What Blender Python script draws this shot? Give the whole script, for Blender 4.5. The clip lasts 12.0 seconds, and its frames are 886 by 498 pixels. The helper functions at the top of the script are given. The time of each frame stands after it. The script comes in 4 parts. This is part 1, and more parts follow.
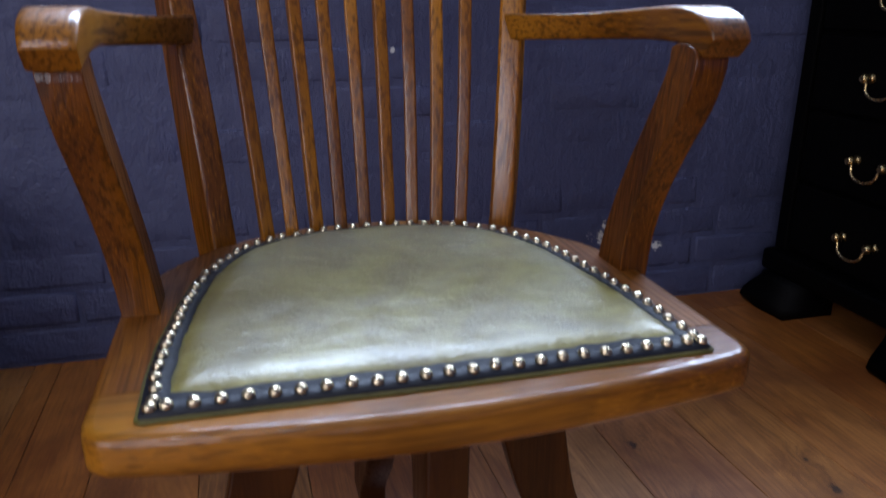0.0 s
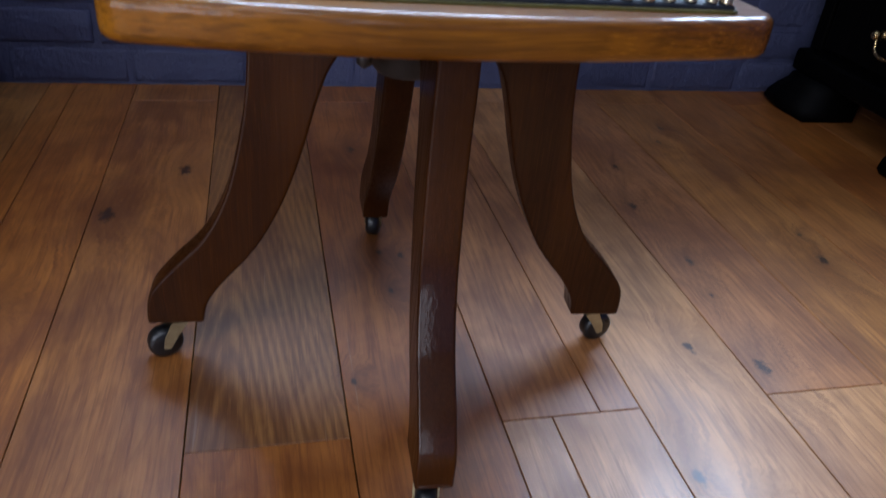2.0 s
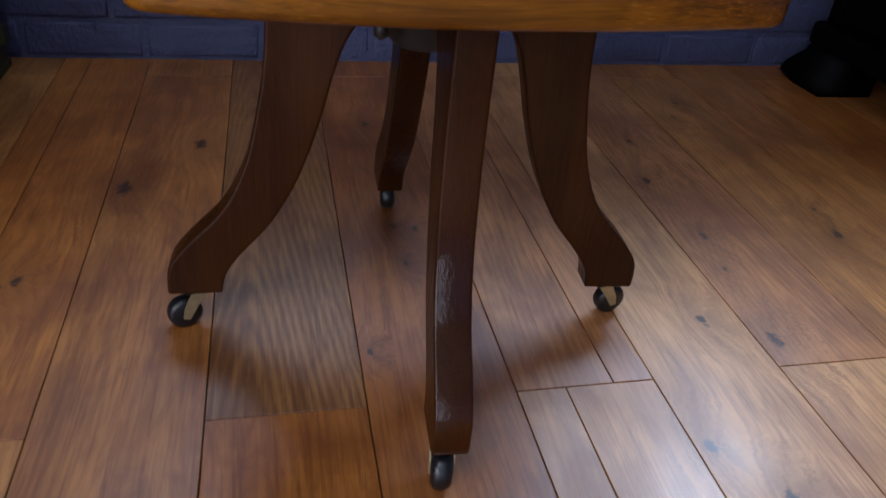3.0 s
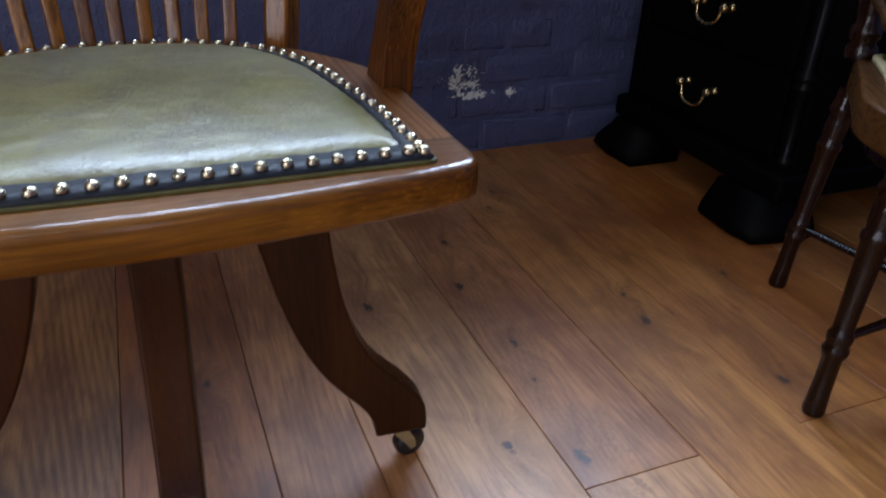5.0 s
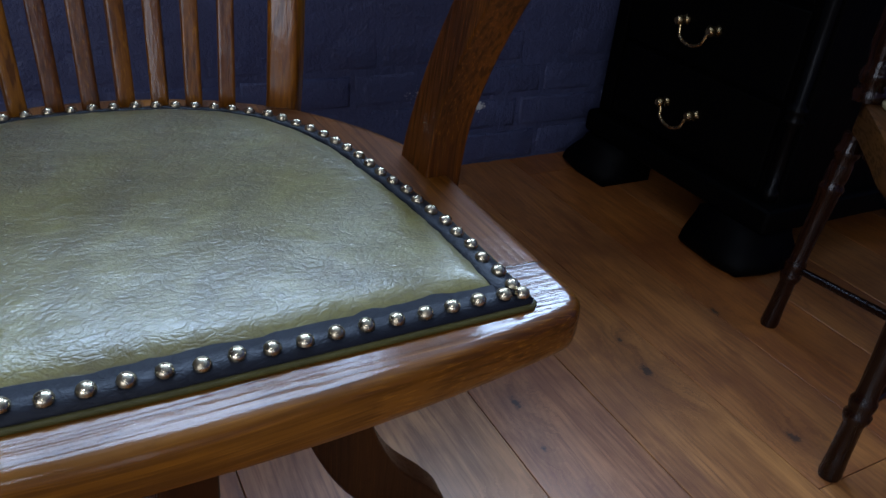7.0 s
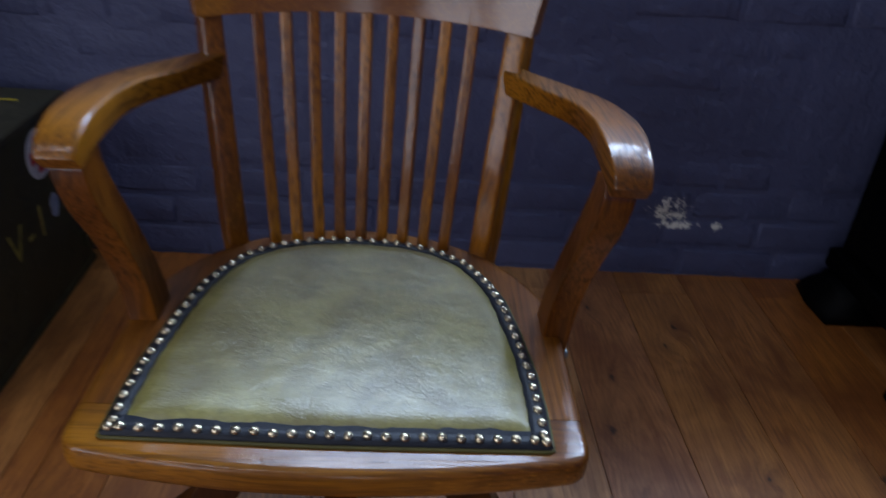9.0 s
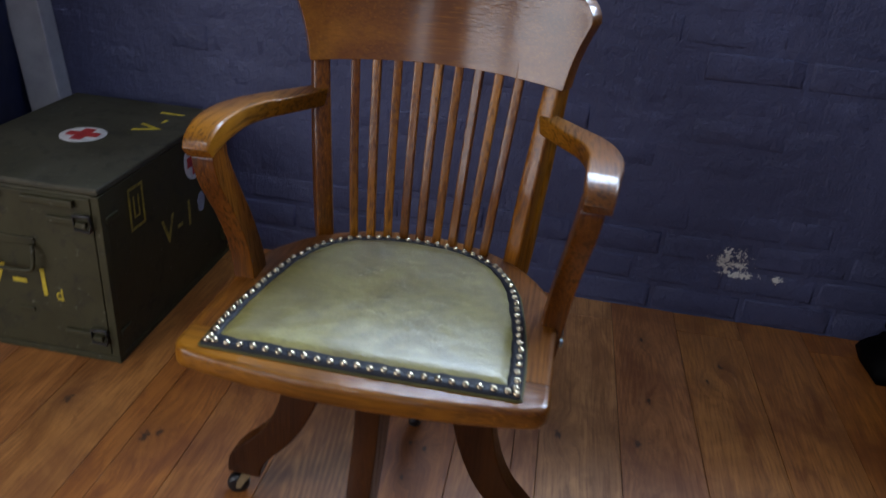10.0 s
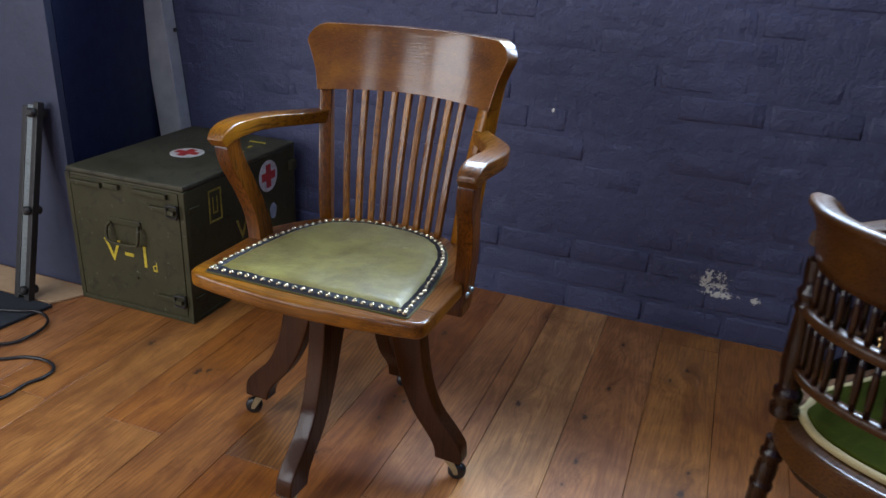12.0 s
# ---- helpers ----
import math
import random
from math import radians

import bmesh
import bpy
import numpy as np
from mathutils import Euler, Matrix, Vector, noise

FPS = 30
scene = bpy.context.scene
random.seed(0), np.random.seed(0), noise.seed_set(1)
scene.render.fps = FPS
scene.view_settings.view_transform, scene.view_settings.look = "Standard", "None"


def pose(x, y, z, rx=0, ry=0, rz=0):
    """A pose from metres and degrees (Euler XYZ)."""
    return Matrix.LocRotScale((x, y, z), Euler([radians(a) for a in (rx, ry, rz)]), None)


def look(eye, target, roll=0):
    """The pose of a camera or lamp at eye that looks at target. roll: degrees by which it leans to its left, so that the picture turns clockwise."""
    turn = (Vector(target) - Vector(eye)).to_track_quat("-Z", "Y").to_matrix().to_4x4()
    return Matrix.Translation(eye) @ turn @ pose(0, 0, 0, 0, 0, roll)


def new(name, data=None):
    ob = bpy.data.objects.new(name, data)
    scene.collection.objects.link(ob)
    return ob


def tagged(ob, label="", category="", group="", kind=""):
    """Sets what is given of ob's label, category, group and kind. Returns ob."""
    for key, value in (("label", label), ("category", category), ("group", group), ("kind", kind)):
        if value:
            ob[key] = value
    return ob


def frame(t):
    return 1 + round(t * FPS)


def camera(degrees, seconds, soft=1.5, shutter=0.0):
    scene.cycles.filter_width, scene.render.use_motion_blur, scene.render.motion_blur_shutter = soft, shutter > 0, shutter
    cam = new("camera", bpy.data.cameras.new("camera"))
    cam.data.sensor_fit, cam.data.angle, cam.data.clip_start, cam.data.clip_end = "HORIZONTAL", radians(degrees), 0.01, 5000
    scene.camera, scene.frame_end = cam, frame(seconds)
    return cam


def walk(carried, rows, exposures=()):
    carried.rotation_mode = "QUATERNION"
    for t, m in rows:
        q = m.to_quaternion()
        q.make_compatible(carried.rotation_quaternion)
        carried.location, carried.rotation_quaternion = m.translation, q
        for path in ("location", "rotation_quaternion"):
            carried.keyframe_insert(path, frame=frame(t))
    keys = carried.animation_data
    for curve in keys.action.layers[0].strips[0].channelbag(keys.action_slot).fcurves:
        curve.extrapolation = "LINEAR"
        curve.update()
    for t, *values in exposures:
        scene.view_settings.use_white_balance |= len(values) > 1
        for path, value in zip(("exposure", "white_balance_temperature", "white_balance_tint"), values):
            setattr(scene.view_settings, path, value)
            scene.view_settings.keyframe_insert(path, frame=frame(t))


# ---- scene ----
cam = camera(61.1, 12.0, 1.5, 0.5)
PATH = [
    (0, (0.087, 0.18, 0.691), (0.577, 2.01, 0.05), 0.1),
    (0.5, (0.093, 0.156, 0.646), (0.573, 1.943, -0.113), 2.0),
    (1, (0.073, 0.139, 0.608), (0.548, 1.857, -0.3), 3.7),
    (1.5, (0.073, 0.138, 0.594), (0.516, 1.834, -0.367), 4.5),
    (2, (0.08, 0.119, 0.563), (0.512, 1.767, -0.484), 5.8),
    (2.5, (0.072, 0.108, 0.551), (0.488, 1.725, -0.55), 6.5),
    (3, (0.073, 0.111, 0.561), (0.476, 1.733, -0.538), 5.5),
    (3.2, (0.085, 0.121, 0.577), (0.481, 1.784, -0.461), 3.6),
    (4.8, (0.234, 0.149, 0.624), (0.863, 1.783, -0.342), 0.8),
    (5, (0.233, 0.165, 0.637), (0.902, 1.787, -0.322), 2.3),
    (5.5, (0.234, 0.19, 0.673), (0.991, 1.838, -0.17), 2.8),
    (6, (0.226, 0.2, 0.712), (0.769, 1.913, -0.166), 1.7),
    (6.5, (0.201, 0.28, 0.688), (0.965, 1.882, -0.234), 3.9),
    (7, (0.185, 0.332, 0.681), (1.042, 1.833, -0.326), 5.6),
    (7.2, (0.206, 0.318, 0.678), (1.019, 1.86, -0.302), 4.2),
    (8.8, (0.272, 0.152, 0.903), (0.465, 1.862, -0.117), 5.1),
    (9, (0.266, 0.126, 0.928), (0.376, 1.857, -0.069), 4.4),
    (9.5, (0.309, 0.015, 0.981), (0.164, 1.811, 0.115), 5.6),
    (10, (0.401, -0.097, 0.993), (0.158, 1.667, 0.082), 5.0),
    (10.5, (0.577, -0.147, 0.968), (0.152, 1.557, 0.011), 6.2),
    (11, (0.701, -0.208, 0.977), (0.188, 1.48, 0.034), 4.5),
    (11.5, (0.762, -0.29, 0.996), (0.148, 1.42, 0.159), 3.2),
    (12, (0.841, -0.393, 1.026), (0.199, 1.338, 0.255), 3.0),
]
EXPOSURES = [(0.0, -0.25, 6100, 18), (1.0, -0.28, 6000, 16), (2.0, -0.22, 5850, 13), (3.2, -0.3, 5900, 13), (4.8, -0.45, 6050, 15), (5.5, -0.55, 6000, 14), (6.0, -0.65, 5900, 14), (7.0, -0.95, 5550, 12),
             (8.8, -0.85, 5850, 14), (9.5, -0.6, 6050, 14), (10.5, -0.34, 6350, 12), (11.0, -0.26, 6350, 12), (12.0, -0.02, 6350, 10)]
walk(cam, [(t, look(eye, target, roll)) for t, eye, target, roll in PATH], EXPOSURES)

# ---- light ----
world = bpy.data.worlds.new("room_air")
world.use_nodes = True
world.node_tree.nodes["Background"].inputs[0].default_value = (0.55, 0.65, 1.0, 1)
world.node_tree.nodes["Background"].inputs[1].default_value = 0.03
scene.world = world


def area_lamp(name, eye, target, wide, deep, watts, colour):
    data = bpy.data.lights.new(name, "AREA")
    data.shape, data.size, data.size_y, data.energy, data.color = "RECTANGLE", wide, deep, watts, colour
    lamp = new(name, data)
    lamp.matrix_world = look(eye, target)
    return tagged(lamp, "cool white area lamp added at the ceiling, out of view", "ceiling lamp")


# Added area lamp for light from above; no fitting is seen.
area_lamp("ceiling_lamp", (-0.60, -0.55, 2.36), (-0.60, -0.54, 0), 0.9, 0.30, 19, (0.95, 0.97, 1.0))
# North pair: supposed unseen windows. West and south: added lamps on solid walls.
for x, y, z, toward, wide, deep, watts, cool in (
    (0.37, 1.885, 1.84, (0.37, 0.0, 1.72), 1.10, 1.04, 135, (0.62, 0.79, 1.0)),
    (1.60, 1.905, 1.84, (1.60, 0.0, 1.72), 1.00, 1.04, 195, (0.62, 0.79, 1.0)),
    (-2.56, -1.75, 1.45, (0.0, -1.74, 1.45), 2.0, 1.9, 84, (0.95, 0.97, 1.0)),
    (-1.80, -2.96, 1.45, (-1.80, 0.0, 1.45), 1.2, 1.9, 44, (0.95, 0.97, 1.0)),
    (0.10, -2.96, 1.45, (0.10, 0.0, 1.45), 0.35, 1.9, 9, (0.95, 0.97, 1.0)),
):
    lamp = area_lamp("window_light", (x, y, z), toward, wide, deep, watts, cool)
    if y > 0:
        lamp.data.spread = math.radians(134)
    tagged(lamp, "cool area lamp added at the wall for unseen daylight", "daylight")


# ---- materials ----
class Nodes:
    """A small builder for node materials."""

    def __init__(self, name):
        self.mat = bpy.data.materials.new(name)
        self.mat.use_nodes = True
        self.tree = self.mat.node_tree
        self.shader = self.tree.nodes["Principled BSDF"]

    def put(self, socket, value):
        if isinstance(value, bpy.types.NodeSocket):
            self.tree.links.new(value, socket)
        elif isinstance(value, tuple) and len(value) == 3 and socket.type == "RGBA":
            socket.default_value = (*value, 1)
        else:
            socket.default_value = value

    def node(self, kind, out=0, props=None, **ins):
        n = self.tree.nodes.new("ShaderNode" + kind)
        for key, value in (props or {}).items():
            setattr(n, key, value)
        for key, value in ins.items():
            self.put(n.inputs[int(key[1:])] if key[0] == "i" and key[1:].isdigit() else n.inputs[key.replace("_", " ")], value)
        return n.outputs[out]

    def math(self, op, a, b=0.0, c=0.0, clamp=False):
        return self.node("Math", props={"operation": op, "use_clamp": clamp}, i0=a, i1=b, i2=c)

    def vmath(self, op, a, b=(0, 0, 0), out=0):
        return self.node("VectorMath", out=out, props={"operation": op}, i0=a, i1=b)

    def noise(self, vec, scale, detail=3.0, rough=0.55, distort=0.0):
        return self.node("TexNoise", Vector=vec, Scale=scale, Detail=detail, Roughness=rough, Distortion=distort)

    def ramp(self, value, *stops):
        n = self.tree.nodes.new("ShaderNodeValToRGB")
        e = n.color_ramp.elements
        while len(e) < len(stops):
            e.new(0.5)
        for el, (at, col) in zip(e, stops):
            el.position, el.color = at, (*col, 1) if len(col) == 3 else col
        self.put(n.inputs[0], value)
        return n.outputs[0]

    def span(self, value, a, b, lo=0.0, hi=1.0):
        return self.node("MapRange", Value=value, From_Min=a, From_Max=b, To_Min=lo, To_Max=hi)

    def mix(self, fac, a, b, blend="MIX"):
        n = self.tree.nodes.new("ShaderNodeMix")
        n.data_type, n.blend_type = "RGBA", blend
        for socket, value in zip((n.inputs[0], n.inputs[6], n.inputs[7]), (fac, a, b)):
            self.put(socket, value)
        return n.outputs[2]

    def bump(self, height, strength, distance, normal=None):
        n = self.tree.nodes.new("ShaderNodeBump")
        n.inputs["Strength"].default_value, n.inputs["Distance"].default_value = strength, distance
        self.put(n.inputs["Height"], height)
        if normal is not None:
            self.put(n.inputs["Normal"], normal)
        return n.outputs[0]

    def done(self, **ins):
        for key, value in ins.items():
            self.put(self.shader.inputs[key.replace("_", " ")], value)
        return self.mat


def object_place(n, spread=5.0):
    """Object coordinates moved by a random amount for each object."""
    own = n.node("TexCoord", out=3)
    chance = n.node("ObjectInfo", out=5)
    shift = n.node("CombineXYZ", X=n.math("MULTIPLY", chance, spread), Y=n.math("MULTIPLY", chance, spread * 1.7), Z=n.math("MULTIPLY", chance, spread * 2.3))
    return n.vmath("ADD", own, shift), chance


def oak(name, axis, dark, mid, light, rough=0.38, coat=0.30, level=0.10, blur=1.0, mottle=1.0, spread=0.55, pores=0.62):
    """Varnished oak whose grain runs along one axis: open pores, a slow figure, rubbed and dirty spots."""
    n = Nodes(name)
    place, chance = object_place(n)
    fine, wide, hair = [70.0, 70.0, 70.0], [11.0, 11.0, 11.0], [210.0, 210.0, 210.0]
    along = "xyz".index(axis)
    fine[along], wide[along], hair[along] = 1.5, 0.9, 4.0
    warp = n.noise(place, 4.0, 1)
    bent = n.vmath("ADD", place, n.node("CombineXYZ", X=n.math("MULTIPLY", warp, 0.02), Y=n.math("MULTIPLY", warp, 0.02), Z=n.math("MULTIPLY", warp, 0.02)))
    band = n.noise(n.vmath("MULTIPLY", bent, tuple(wide)), 1.0, 3, 0.5, 0.5)
    pore = n.noise(n.vmath("MULTIPLY", bent, tuple(fine)), 4.0, 2, 0.5)
    line = n.noise(n.vmath("MULTIPLY", bent, tuple(hair)), 4.0, 2, 0.5)
    wear = n.noise(place, 6.0, 4, 0.6)
    col = n.ramp(band, (0.24, dark), (0.5, mid), (0.76, light))
    col = n.mix(n.span(line, 0.55, 0.70, 0.0, 0.40), col, tuple(min(1.0, 1.2 * c) for c in light))
    col = n.mix(n.math("MULTIPLY", n.span(pore, 0.52, 0.36), pores), col, tuple(0.22 * c for c in dark))
    col = n.mix(n.span(wear, 0.45, 0.68, 0.0, 0.5 * mottle), col, tuple(0.45 * c for c in mid))
    col = n.mix(n.span(chance, 0, 1, 0.0, spread), col, dark)
    col = n.mix(n.span(n.noise(place, 48.0, 5, 0.75), 0.62, 0.74, 0.0, 0.28 * mottle), col, tuple(0.4 * c for c in dark))
    grit = n.noise(place, 75.0, 4, 0.7)
    shine = n.math("ADD", n.span(wear, 0.3, 0.7, rough - 0.06, rough + 0.12), n.math("MULTIPLY", n.span(pore, 0.5, 0.35), 0.15))
    relief = n.math("ADD", n.math("ADD", pore, n.math("MULTIPLY", line, 0.25)), n.math("ADD", n.math("MULTIPLY", wear, 0.6), n.math("MULTIPLY", grit, 0.9 * mottle)))
    return n.done(Base_Color=col, Roughness=shine, Coat_Weight=n.span(wear, 0.35, 0.7, coat, coat * (1 - 0.55 * min(1.0, mottle))), Coat_Roughness=n.span(wear, 0.3, 0.7, 0.08 * blur, 0.18 * blur), Specular_IOR_Level=level,
                  Normal=n.bump(relief, 0.20, 0.0016), Coat_Normal=n.bump(relief, 0.06 + 0.34 * pores, 0.0016))


OAK = ((0.034, 0.0082, 0.0006), (0.120, 0.038, 0.0020), (0.31, 0.120, 0.0065))
oak_x = oak("oak_along_x", "x", *OAK, coat=0.6, mottle=1.2, spread=0.3, pores=0.4)
RAIL_OAK = ((0.050, 0.0125, 0.0008), (0.165, 0.054, 0.0028), (0.37, 0.148, 0.0078))
oak_gloss = oak("glossy_oak_along_x", "x", *RAIL_OAK, coat=1.0, blur=1.0, mottle=0.15, pores=0.2)
oak_y = oak("oak_along_y", "y", *OAK, coat=0.5, mottle=0.6)
RED_OAK = ((0.032, 0.0072, 0.0005), (0.098, 0.027, 0.0014), (0.225, 0.076, 0.0040))
oak_z = oak("reddish_oak_along_z", "z", *RED_OAK, coat=0.5, blur=0.9, mottle=0.6, spread=0.4)
# Slats and back posts: golden oak, its colour lightened for warm light on them.
SLAT_OAK = ((0.075, 0.0195, 0.0010), (0.205, 0.068, 0.0030), (0.41, 0.164, 0.0085))
oak_slat = oak("lit_golden_oak_along_z", "z", *SLAT_OAK, rough=0.34, coat=0.7, blur=1.3, mottle=0.6, spread=0.5)
RUBBED = ((0.045, 0.0115, 0.0008), (0.14, 0.043, 0.0022), (0.32, 0.120, 0.0070))
oak_rubbed = oak("rubbed_oak_along_y", "y", *RUBBED, rough=0.44, coat=0.36, blur=1.1, mottle=1.4, spread=0.2, pores=0.5)
DARK_OAK = ((0.016, 0.0038, 0.0004), (0.036, 0.0093, 0.0007), (0.080, 0.0235, 0.0016))
oak_leg = oak("dark_oak_along_z", "z", *DARK_OAK, rough=0.42, coat=0.5, level=0.08, blur=0.7, mottle=1.0, pores=0.2)
MAHOGANY = ((0.005, 0.0014, 0.0007), (0.011, 0.0032, 0.0013), (0.022, 0.0064, 0.0022))
mahogany = oak("mahogany_along_z", "z", *MAHOGANY, rough=0.16, coat=0.25, level=0.2, mottle=0.2)
mahogany_rail = oak("mahogany_rail", "x", (0.018, 0.0055, 0.0010), (0.050, 0.017, 0.0028), (0.085, 0.032, 0.0055), rough=0.40, coat=0.25, level=0.08, mottle=0.4)
EBONY = ((0.0009, 0.0008, 0.0008), (0.0014, 0.0012, 0.0012), (0.0024, 0.002, 0.002))
ebony = oak("black_stained_wood", "z", *EBONY, rough=0.5, coat=0.0, level=0.05, mottle=0.2)
ebony_gloss = oak("polished_black_wood", "z", *EBONY, rough=0.42, coat=0.05, level=0.1, blur=1.2, mottle=0.2)


def leather(name, base, shade, pale, rough, level=0.55, coat=0.0):
    """Hide: cloudy dye, fine cells and a net of shallow creases."""
    n = Nodes(name)
    place = n.node("TexCoord", out=3)
    cloud = n.noise(place, 9.0, 4, 0.6, 0.6)
    spots = n.noise(n.vmath("MULTIPLY", place, (1.0, 2.2, 1.0)), 26.0, 4, 0.65)
    cell = n.node("TexVoronoi", Vector=place, Scale=620.0)
    warp = n.vmath("ADD", place, n.vmath("MULTIPLY", n.node("TexNoise", out=1, Vector=place, Scale=30.0, Detail=3.0), (0.022, 0.022, 0.022)))
    net = n.node("TexVoronoi", props={"feature": "DISTANCE_TO_EDGE"}, Vector=n.vmath("MULTIPLY", warp, (0.6, 1.3, 1.0)), Scale=190.0)
    crease = n.math("MULTIPLY", n.span(net, 0.0, 0.16, 0.0, 1.0), n.span(cloud, 0.35, 0.6, 0.35, 1.0))
    col = n.mix(n.span(cloud, 0.38, 0.62), base, shade)
    col = n.mix(n.span(spots, 0.5, 0.75, 0.0, 0.45), col, pale)
    col = n.mix(n.span(n.noise(warp, 55.0, 5, 0.7, 0.6), 0.50, 0.34, 0.0, 0.55), col, shade)
    col = n.mix(n.span(net, 0.09, 0.0, 0.0, 0.42), col, shade)
    vein = n.node("TexVoronoi", props={"feature": "DISTANCE_TO_EDGE"}, Vector=n.vmath("ADD", warp, n.vmath("MULTIPLY", n.node("TexNoise", out=1, Vector=place, Scale=11.0, Detail=4.0), (0.10, 0.10, 0.0))), Scale=17.0)
    col = n.mix(n.math("MULTIPLY", n.span(vein, 0.05, 0.0), n.span(cloud, 0.40, 0.58, 0.1, 0.6)), col, shade)
    shine = n.math("ADD", n.span(cloud, 0.3, 0.7, rough - 0.05, rough + 0.07), n.span(crease, 0.0, 1.0, 0.06, -0.03))
    grain = n.noise(n.vmath("MULTIPLY", warp, (0.8, 1.5, 1.0)), 150.0, 4, 0.6, 0.8)
    height = n.math("ADD", n.math("MULTIPLY", cell, 0.18), n.math("ADD", n.math("MULTIPLY", crease, 0.24), n.math("ADD", n.math("MULTIPLY", grain, 0.75), n.math("MULTIPLY", spots, 0.8))))
    return n.done(Base_Color=col, Roughness=shine, Normal=n.bump(height, 0.40, 0.0016), Specular_IOR_Level=level, Coat_Weight=coat, Coat_Roughness=0.28, Coat_Normal=n.bump(height, 0.40, 0.0016))


green_leather = leather("worn_green_leather", (0.212, 0.183, 0.040), (0.105, 0.080, 0.011), (0.31, 0.275, 0.105), 0.40, 0.6, 0.45)
edge_leather = leather("olive_leather_edge", (0.085, 0.072, 0.014), (0.05, 0.042, 0.009), (0.13, 0.115, 0.035), 0.55, 0.3)
navy_trim = leather("dark_navy_leather", (0.0075, 0.0085, 0.0140), (0.0045, 0.005, 0.008), (0.018, 0.020, 0.028), 0.48, 0.25)
green_velvet = leather("green_velvet", (0.034, 0.040, 0.003), (0.020, 0.024, 0.002), (0.05, 0.058, 0.006), 0.9, 0.05)


def metal(name, base, rough, dull):
    n = Nodes(name)
    place, chance = object_place(n)
    blot = n.noise(place, 160.0, 4, 0.6)
    col = n.mix(n.math("MULTIPLY", n.span(blot, 0.42, 0.66), 0.55), base, dull)
    col = n.mix(n.span(chance, 0.0, 1.0, 0.0, 0.35), col, dull)
    return n.done(Base_Color=col, Metallic=1.0, Roughness=n.span(blot, 0.3, 0.7, rough - 0.05, rough + 0.15), Normal=n.bump(blot, 0.12, 0.0006))


brass = metal("aged_brass", (0.62, 0.54, 0.37), 0.22, (0.28, 0.20, 0.11))
handle_brass = metal("polished_brass", (0.80, 0.58, 0.26), 0.22, (0.40, 0.25, 0.09))
steel = metal("galvanised_steel", (0.30, 0.33, 0.34), 0.42, (0.15, 0.17, 0.17))


def plain(name, base, rough, other=None, scale=40.0, bump=0.1, metallic=0.0):
    n = Nodes(name)
    place, _ = object_place(n)
    blot = n.noise(place, scale, 5, 0.6)
    return n.done(Base_Color=n.mix(n.span(blot, 0.35, 0.7), base, other or tuple(0.7 * c for c in base)), Roughness=n.span(blot, 0.3, 0.7, rough - 0.06, rough + 0.1),
                  Metallic=metallic, Normal=n.bump(blot, bump, 0.002))


rubber = plain("black_castor_rubber", (0.008, 0.008, 0.009), 0.32)
black_plastic = plain("black_cable_plastic", (0.012, 0.012, 0.013), 0.4)
mat_fabric = plain("charcoal_mat", (0.018, 0.022, 0.03), 0.85, scale=300.0, bump=0.5)
fork_brass = plain("dull_pale_brass", (0.44, 0.36, 0.20), 0.36, (0.30, 0.23, 0.12), 90.0, metallic=0.55)
pale_board = plain("pale_pine_board", (0.50, 0.34, 0.20), 0.5, (0.40, 0.26, 0.14), 14.0)
iron = plain("black_iron", (0.02, 0.018, 0.017), 0.45)
post_paint = plain("grey_painted_steel", (0.42, 0.42, 0.43), 0.5, (0.30, 0.30, 0.32), 12.0)
ceiling_paint = plain("grey_ceiling_paint", (0.22, 0.22, 0.23), 0.8)
gold_piping = plain("pale_gold_braid", (0.33, 0.25, 0.11), 0.7, (0.22, 0.155, 0.06), 400.0, 0.5)
yellow_paint = plain("yellow_stencil_paint", (0.55, 0.42, 0.02), 0.6, (0.36, 0.27, 0.02), 60.0)
# Stencil yellow for the crate flank, darkened in its colour for the shade there.
shaded_yellow = plain("shaded_yellow_paint", (0.33, 0.27, 0.03), 0.6, (0.12, 0.10, 0.02), 80.0)
red_paint = plain("red_paint", (0.42, 0.03, 0.025), 0.55, (0.32, 0.03, 0.03), 60.0)
white_paint = plain("white_stencil_paint", (0.62, 0.62, 0.60), 0.6, (0.42, 0.42, 0.40), 70.0)
blue_blot = plain("pale_blue_paint", (0.30, 0.34, 0.42), 0.6)


def olive_drab(name, dark, pale):
    n = Nodes(name)
    place = n.node("TexCoord", out=3)
    cloud, grit = n.noise(place, 8.0, 5, 0.65), n.noise(place, 60.0, 5, 0.7)
    col = n.mix(n.span(cloud, 0.35, 0.68), dark, pale)
    grime = n.noise(place, 22.0, 6, 0.7, 0.8)
    col = n.mix(n.span(grime, 0.52, 0.68, 0.0, 0.75), col, (0.018, 0.016, 0.010))
    col = n.mix(n.span(grit, 0.63, 0.72, 0.0, 0.7), col, (0.16, 0.16, 0.12))
    col = n.mix(n.span(grit, 0.34, 0.24, 0.0, 0.8), col, (0.022, 0.022, 0.013))
    return n.done(Base_Color=col, Roughness=n.span(cloud, 0.3, 0.7, 0.5, 0.7), Specular_IOR_Level=0.3, Normal=n.bump(n.math("ADD", cloud, grit), 0.2, 0.002))


olive = olive_drab("olive_drab_paint", (0.033, 0.0290, 0.0105), (0.049, 0.0435, 0.018))
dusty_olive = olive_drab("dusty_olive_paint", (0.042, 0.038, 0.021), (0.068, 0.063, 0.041))


